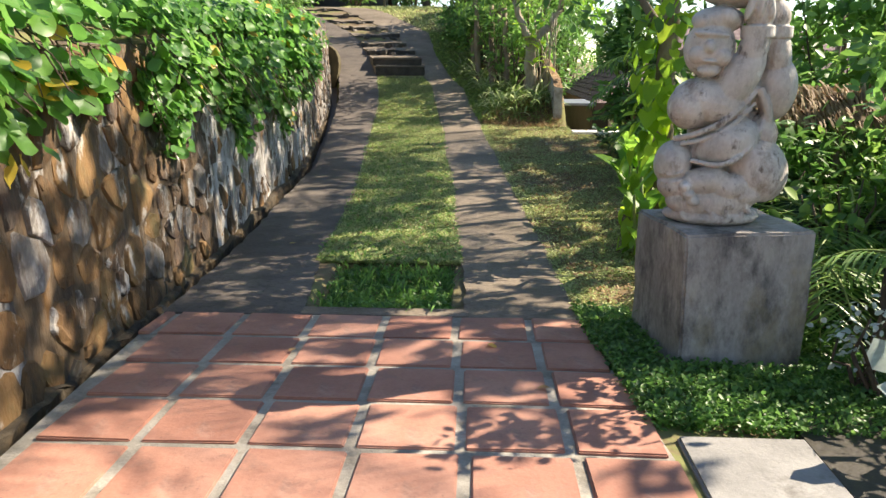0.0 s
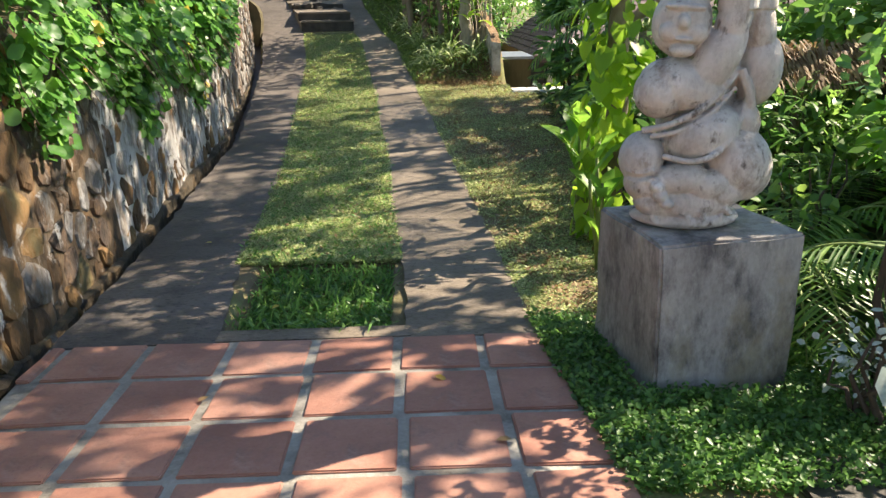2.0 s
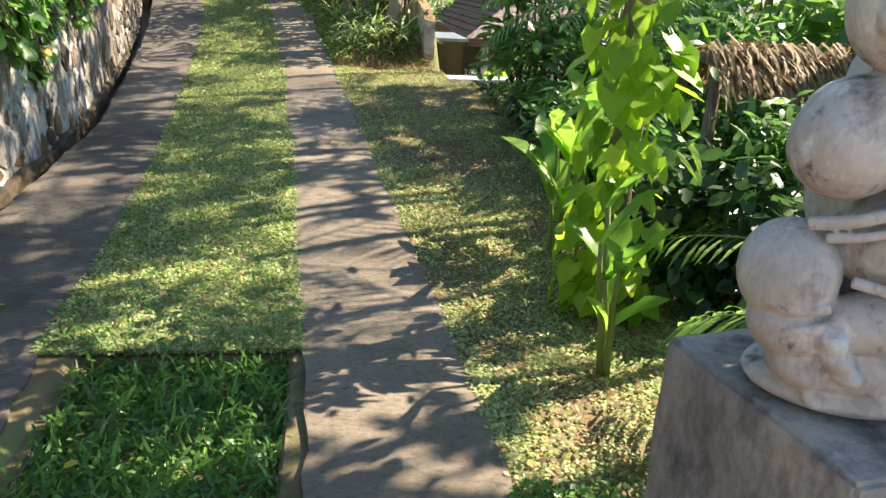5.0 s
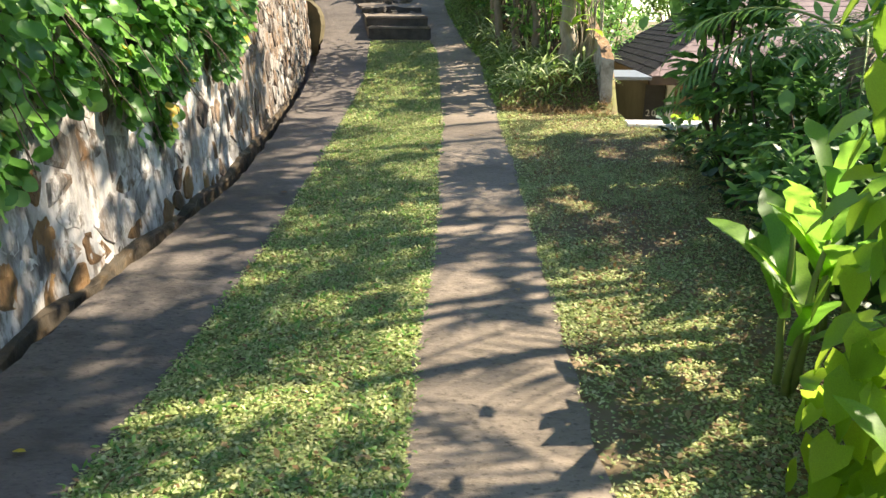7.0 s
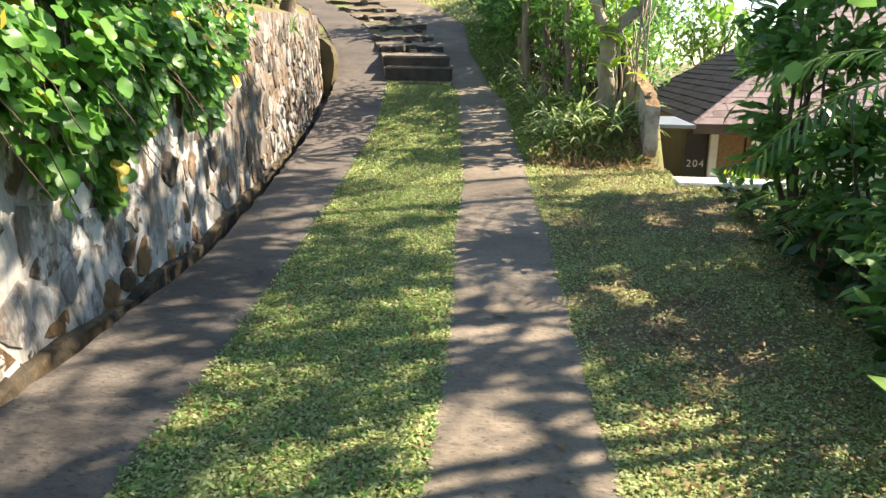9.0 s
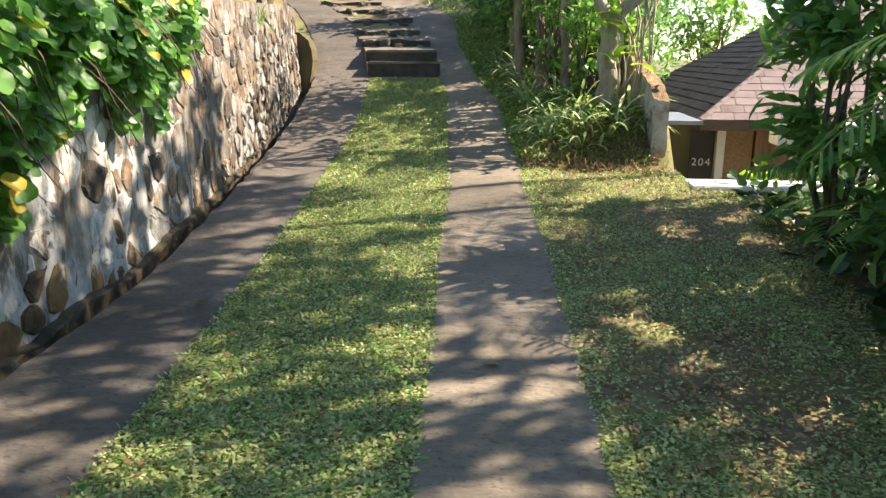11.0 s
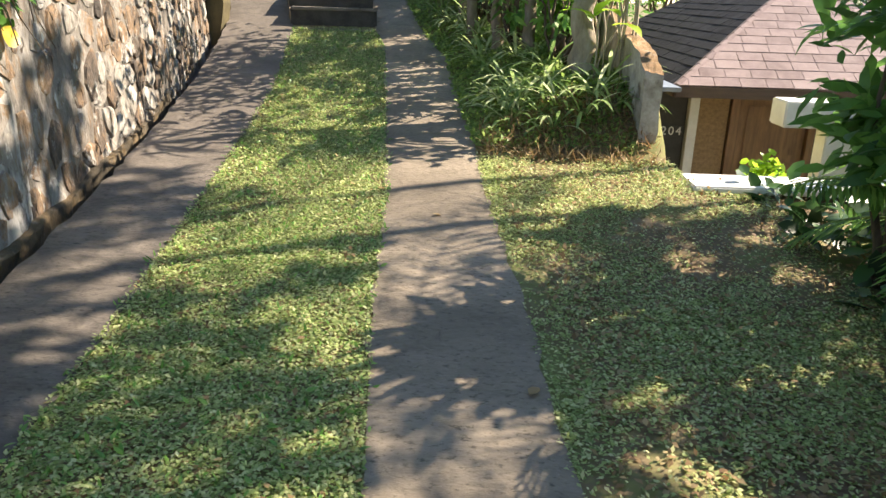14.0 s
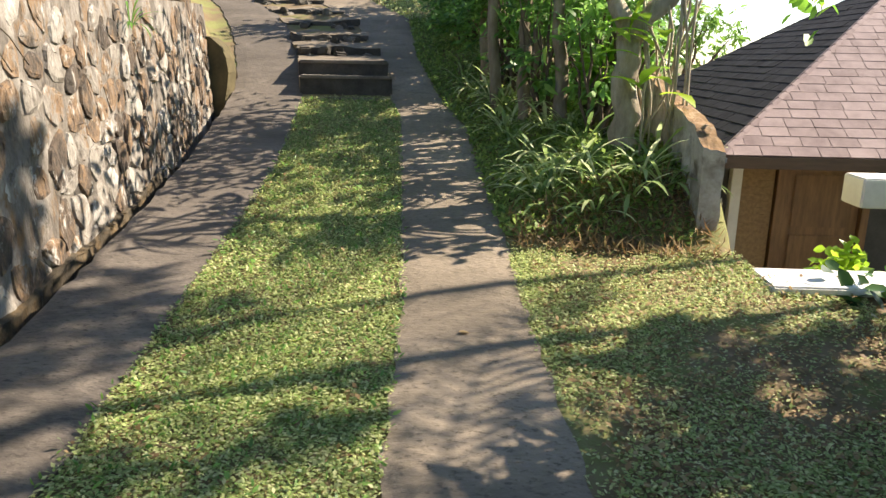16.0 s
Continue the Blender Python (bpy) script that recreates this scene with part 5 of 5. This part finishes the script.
for x, y, h, w, n, s, mt in ((0.5, 11.35, 1.5, 0.75, 520, 0.14, L_bush), (0.12, 12.95, 1.6, 0.8, 560, 0.14, L_bush), (0.85, 10.55, 1.2, 0.7, 420, 0.13, L_lush), (1.15, 10.9, 1.9, 0.6, 420, 0.12, L_lush), (0.3, 12.6, 0.9, 0.8, 420, 0.12, L_bush), (0.65, 11.9, 1.1, 0.8, 420, 0.12, L_bush), (0.95, 11.2, 1.3, 0.8, 380, 0.15, L_canna), (0.0, 13.8, 1.1, 1.0, 900, 0.13, L_bush), (-0.35, 15.2, 0.9, 1.0, 900, 0.13, L_bush), (-0.5, 16.6, 0.9, 1.1, 1000, 0.14, L_bush), (0.8, 14.5, 1.6, 1.3, 1000, 0.2, L_palm), (1.1, 12.6, 1.8, 1.0, 500, 0.2, L_canna)):
    shrub((x, y, land1(x, y)), h, w, n, s, LANCE, mt, "leafy shrub on the planted bank", group="shrubs on the bank")
shrub((2.62, 9.35, -1.75), 2.15, 0.55, 420, 0.09, OVAL, L_vine, "small bright lime shrub by the white parapet", low=0.72, stems=5)
red = shrub((-0.45, 17.3, land1(-0.45, 17.3)), 1.5, 1.1, 700, 0.13, OVAL, L_bush, "flowering shrub with a head of red blossom", name="flowering_shrub")
n = 260
part("blossom", leaves("blossom", rng.normal(0, 1, (n, 3)) * [0.36, 0.3, 0.16] + [0, -0.3, 1.55], rand_dirs(n), rand_dirs(n, 0.5), 0.10, OVAL, L_red), red, label="red blossom")

# ---- far end: low wall, sign, dark trees ----
low = tagged(new("wall_far", None), "low dark stone wall at the top of the path", "wall", kind="structure")
box("wall", (-13, -3.6, 26.0, 26.35, 3.2, 4.55), M_darkwall, low, 0.03)


def street_sign():
    root = thing("street_sign", (-3.15, 21.6, land1(-3.15, 21.6)), "grey post with a small green name plate", "sign")
    part("pole", tubes("pole", [[(0, 0, -0.1, 0.04), (0, 0, 1.75, 0.035)]], M_step, 8), root)
    box("plate", (-0.22, 0.22, -0.03, -0.005, 1.6, 1.8), surface("green_enamel", [(0.2, (0.02, 0.20, 0.15)), (0.8, (0.03, 0.28, 0.21))], 3, 0.4, 0.05), root, 0.006)
    box("lettering", (-0.17, 0.17, -0.036, -0.032, 1.67, 1.73), M_white, root, 0.001)


street_sign()
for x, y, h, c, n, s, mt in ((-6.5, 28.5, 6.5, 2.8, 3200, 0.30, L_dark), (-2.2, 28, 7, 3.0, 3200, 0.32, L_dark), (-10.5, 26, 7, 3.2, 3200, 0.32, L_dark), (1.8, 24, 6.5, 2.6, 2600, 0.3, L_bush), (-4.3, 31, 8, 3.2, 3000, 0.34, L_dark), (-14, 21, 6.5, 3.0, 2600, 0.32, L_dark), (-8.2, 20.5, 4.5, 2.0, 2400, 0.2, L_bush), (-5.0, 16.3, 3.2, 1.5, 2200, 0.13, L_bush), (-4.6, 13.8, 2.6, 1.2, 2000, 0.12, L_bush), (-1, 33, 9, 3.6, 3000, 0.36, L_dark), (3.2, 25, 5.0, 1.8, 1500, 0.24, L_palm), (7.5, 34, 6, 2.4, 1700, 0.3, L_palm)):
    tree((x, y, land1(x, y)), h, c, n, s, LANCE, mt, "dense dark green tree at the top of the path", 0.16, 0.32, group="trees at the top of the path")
for x, y, h, w, n, s in ((-4.6, 24.5, 1.2, 1.6, 900, 0.2), (-2.4, 24.0, 1.4, 1.8, 1000, 0.2), (-7.0, 25.2, 1.2, 1.8, 900, 0.2), (-0.6, 22.5, 1.9, 2.0, 1200, 0.2), (0.7, 20.0, 2.2, 2.0, 1300, 0.2), (-9.5, 24.5, 1.4, 2, 900, 0.2)):
    shrub((x, y, land1(x, y)), h, w, n, s, LANCE, L_bush, "shrub in the shade at the top of the path", group="shrubs at the top of the path")
for y in (8.4, 9.5, 10.6, 11.7, 12.8):
    x = float(wall_foot(y)) - 0.95
    shrub((x, y, land1(x, y)), 0.9 + 0.1 * (y > 11), 1.1, 1100, 0.11, LANCE, L_bush, "bush growing on top of the stone wall", group="bushes above the wall")
for x, y in ((-4.2, -2), (-4.6, 1), (-4.8, 4), (-5.2, 7)):
    shrub((x, y, land1(x, y)), 1.6, 2.0, 1300, 0.15, OVAL, L_creeper, "leafy bush on the bank above the wall", group="bushes on the upper bank")
fern = wall_point(10.1, 1.5, 0.02)
tuft(fern, 20, 0.3, 0.02, L_lush, "small fern rooted in the stone wall", name="fern", droop=2.0)

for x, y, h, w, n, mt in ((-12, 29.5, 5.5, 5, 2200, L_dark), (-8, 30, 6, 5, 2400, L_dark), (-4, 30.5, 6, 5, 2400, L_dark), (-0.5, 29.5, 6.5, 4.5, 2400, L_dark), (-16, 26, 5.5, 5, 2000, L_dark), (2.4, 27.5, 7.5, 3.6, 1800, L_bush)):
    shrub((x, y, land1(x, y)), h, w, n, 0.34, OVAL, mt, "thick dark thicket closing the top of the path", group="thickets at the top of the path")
for x, y, h, w in ((5.4, 7.4, 2.9, 2.0), (7.2, 9.4, 4.0, 2.6), (8.8, 6.2, 5.0, 3.0), (6.6, 3.6, 3.6, 2.4), (9.8, 2.5, 5.6, 3.2), (8.0, 0.6, 4.8, 2.8)):
    shrub((x, y, land1(x, y)), h, w, 1900, 0.19, OVAL, L_lush, "tall leafy garden shrub behind the statue", group="tall garden shrubs", stems=7)

for x, y, h, w in ((1.9, 19.3, 5.4, 2.2), (2.9, 22.5, 6.4, 2.6), (1.0, 16.6, 2.6, 1.6), (0.5, 18.2, 3.4, 1.8), (1.5, 15.6, 2.2, 1.1)):
    shrub((x, y, land1(x, y)), h, w, 2100, 0.2, LANCE, L_bush, "light green leafy thicket behind the planted bank", group="thickets behind the bank", stems=7)

tree((1.05, 13.6, land1(1.05, 13.6)), 3.9, 1.0, 1300, 0.10, OVAL, L_lush, "airy light green tree behind the planted bank", 0.05, 0.45, limbs=7, bark=M_bark, lean=(1.1, -0.2))

# tall palms on the house side
for x, y, h, fr in ((6.2, 2.4, 5.4, 9), (6.6, 4.2, 5.6, 9), (6.2, 7.2, 5.4, 9), (5.2, 4.6, 3.7, 6), (5.4, 8.2, 3.8, 6), (6.6, 10.2, 5.6, 9)):
    palm((x, y, land1(x, y)), h * 1.36 - land1(x, y), fr, 2.0, 0.5, "tall palm with arching fronds", name="tall_palm", droop=1.1, lift=(0.0, 0.6), group="tall palms", thick=0.045, blade=0.042)

for x, y, h in ((7.0, 2.4, 5.1), (6.1, 2.9, 6.0), (6.2, 5.6, 5.9), (6.2, 8.6, 6.0), (7.4, 7.2, 5.6), (7.3, 6.2, 7.6), (7.0, 8.8, 7.4), (7.2, 11.2, 7.6), (7.6, 9.2, 4.9), (8.3, 8.0, 4.7)):
    h *= 1.36
    tree((x, y, land1(x, y)), h - land1(x, y), 1.7, 640 if h > 7 else 1000, 0.17, OVAL, L_bush, "airy broad-leaved shade tree in the garden", 0.055, 0.8, name="shade_tree", group="shade trees", limbs=8, subs=2, loose=0.036)

# ---- ground cover ----
def scatter_land(name, xs, ys, lift, size, shape, material, label, flat=0.5, category="grass"):
    n = len(xs)
    z = land(xs, ys)
    P = np.stack([xs, ys, z + lift * rng.random(n)], 1)
    F = rng.normal(0, 1, (n, 3)) * [1, 1, flat] + [0, 0, flat * 0.5]
    N = unit(rng.normal(0, flat * 0.7, (n, 3)) + [0, 0, 1])
    ob = new(name, leaves(name, P, F, N, size * rng.uniform(0.6, 1.4, n), shape, material))
    return tagged(ob, label, category, kind="stuff")


def region(n, y0, y1, lo, hi, bias=1.0):
    y = y0 + (y1 - y0) * rng.random(n) ** bias
    a, b = lo(y), hi(y)
    return a + (b - a) * rng.random(n), y


xs, ys = region(170000, 1.16, 13.3, lambda y: left_in(y) - 0.012, lambda y: right_in(y) + 0.012, 1.35)
scatter_land("lawn", xs, ys, 0.026, 0.021, CHIP, L_lawn, "short creeping lawn between the tracks", 0.28)
xs, ys = region(180000, -0.1, 9.0, lambda y: right_out(y) - 0.012, lambda y: 0 * y + 2.15, 1.1)
bare = np.sin(xs * 3.1 + ys * 1.7) + np.sin(ys * 2.6 - xs * 1.3) + 0.6 * np.sin(xs * 9.1 - ys * 7.3)
keep = rng.random(len(xs)) < np.clip(0.64 + 0.42 * bare, 0.12, 1.0)
keep &= ~((xs > 1.0) & (xs < 1.68) & (ys < -0.04))
scatter_land("lawn", xs[keep], ys[keep], 0.025, 0.022, CHIP, L_lawn, "thin patchy lawn with bare soil beside the track", 0.28)
xs, ys = region(15000, -0.1, 9.0, lambda y: right_out(y) + 0.1, lambda y: 0 * y + 2.4)
scatter_land("fallen_leaves", xs, ys, 0.035, 0.033, CHIP, L_dry, "dry fallen leaves on the lawn", 0.3, "leaves")
xs, ys = region(30000, 9.0, 17, lambda y: right_out(y) - 0.02, lambda y: np.minimum(right_out(y) + 1.4, 1.34))
scatter_land("bank_grass", xs, ys, 0.06, 0.045, CHIP, L_cover, "low green ground cover on the bank", 0.6)
xs, ys = region(1500, 8.8, 9.5, lambda y: 0.1 + 0 * y, lambda y: 1.5 + 0 * y)
scatter_land("dry_grass", xs, ys, 0.05, 0.1, BLADE, L_dry, "dry straw-coloured grass on the bank's edge", 0.9)
xs, ys = region(3600, 0.03, 1.17, lambda y: -0.98 + 0 * y, lambda y: -0.09 + 0 * y)
scatter_land("bed_weeds", xs, ys, 0.08, 0.045, LANCE, L_bush, "leafy weeds in the sunken bed", 0.8)
xs, ys = region(900, 0.03, 1.17, lambda y: -0.98 + 0 * y, lambda y: -0.09 + 0 * y)
scatter_land("bed_grass", xs, ys, 0.05, 0.12, BLADE, L_lush, "lush dark green grass in the sunken bed", 0.9)
xs, ys = region(26000, -1.55, 0.1, lambda y: tile_out(y) - 0.02, lambda y: tile_out(y) + 1.4)
keep = ~((xs > 1.0) & (xs < 1.68) & (ys > -0.80))
scatter_land("ground_cover", xs[keep], ys[keep], 0.07, 0.026, OVAL, L_bush, "low green ground cover round the plinth", 0.6, "ground cover")
xs, ys = region(16000, 16.5, 23, lambda y: right_out(y) - 0.05, lambda y: right_out(y) + 3.2)
scatter_land("lawn", xs, ys, 0.04, 0.055, CHIP, L_lawn, "sunlit lawn at the top of the path", 0.5)
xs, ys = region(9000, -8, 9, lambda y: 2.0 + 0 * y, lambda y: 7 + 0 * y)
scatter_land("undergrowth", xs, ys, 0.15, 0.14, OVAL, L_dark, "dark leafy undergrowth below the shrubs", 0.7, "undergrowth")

xs, ys = region(9000, 1.2, 13.2, lambda y: left_in(y) - 0.03, lambda y: right_in(y) + 0.03, 1.3)
scatter_land("lawn_weeds", xs, ys, 0.035, 0.036, LANCE, L_lush, "small green weeds among the lawn between the tracks", 0.6, "weeds")
xs, ys = region(2600, 1.2, 12.0, lambda y: left_in(y), lambda y: right_in(y), 1.3)
scatter_land("lawn_clippings", xs, ys, 0.03, 0.034, CHIP, L_dry, "dry clippings lying on the lawn", 0.25, "leaves")

# a few fallen leaves on the hard ground
for x, y, m_ in ((0.12, -0.62, L_yellow), (-0.75, 0.35, L_yellow), (0.3, 3.3, L_dry), (0.05, 4.6, L_dry), (-1.5, 1.6, L_yellow), (-1.6, 5.2, L_dry), (0.25, 5.6, L_dry), (-0.2, 7.5, L_dry), (0.4, -1.2, L_dry), (-0.9, -0.8, L_dry)):
    ob = new("fallen_leaf", one_leaf(OVAL, m_))
    ob.matrix_basis = pose(x, y, float(lane_z(y)) + 0.012, random.uniform(-8, 8), random.uniform(-8, 8), random.uniform(0, 360)) @ Matrix.Scale(random.uniform(0.05, 0.075), 4)
    tagged(ob, "small fallen leaf lying on the hard path", "leaf", "fallen leaves")

# ---- pieces: tiles, stones, shingles ----
TP, ROW = 0.42, 0.425
for r in range(20):
    y1, y0 = -0.13 - r * ROW, -0.13 - (r + 1) * ROW + 0.042
    ym = (y0 + y1) / 2
    for c in range(-6, 4):
        xa = -0.05 * (ym + 0.48) - 0.05 + c * TP + 0.023
        xb = xa + TP - 0.046
        lo, hi = float(left_out(ym)) + 0.01, float(tile_out(ym)) - 0.005
        xa, xb = max(xa, lo), min(xb, hi)
        if xb - xa < 0.06:
            continue
        bm = box_bm(xa - (xa + xb) / 2, (xb - xa) / 2, y0 - ym, y1 - ym, -0.03, 0.0, 0.006, 0.0035)
        ob = part("tile", bm_mesh("tile", bm, M_tile), paving, ((xa + xb) / 2, ym, float(lane_z(ym)) + 0.003))
        ob.rotation_euler = (math.atan2(float(lane_z(y1) - lane_z(y0)), y1 - y0), 0, random.uniform(-0.006, 0.006))
for vs, fs, _ in front[:290]:
    part("shingle", mesh("shingle", vs, fs, M_shingle), roof)
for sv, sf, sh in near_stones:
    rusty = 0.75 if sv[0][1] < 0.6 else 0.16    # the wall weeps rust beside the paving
    # the lowest stones take the gutter's near-black colour
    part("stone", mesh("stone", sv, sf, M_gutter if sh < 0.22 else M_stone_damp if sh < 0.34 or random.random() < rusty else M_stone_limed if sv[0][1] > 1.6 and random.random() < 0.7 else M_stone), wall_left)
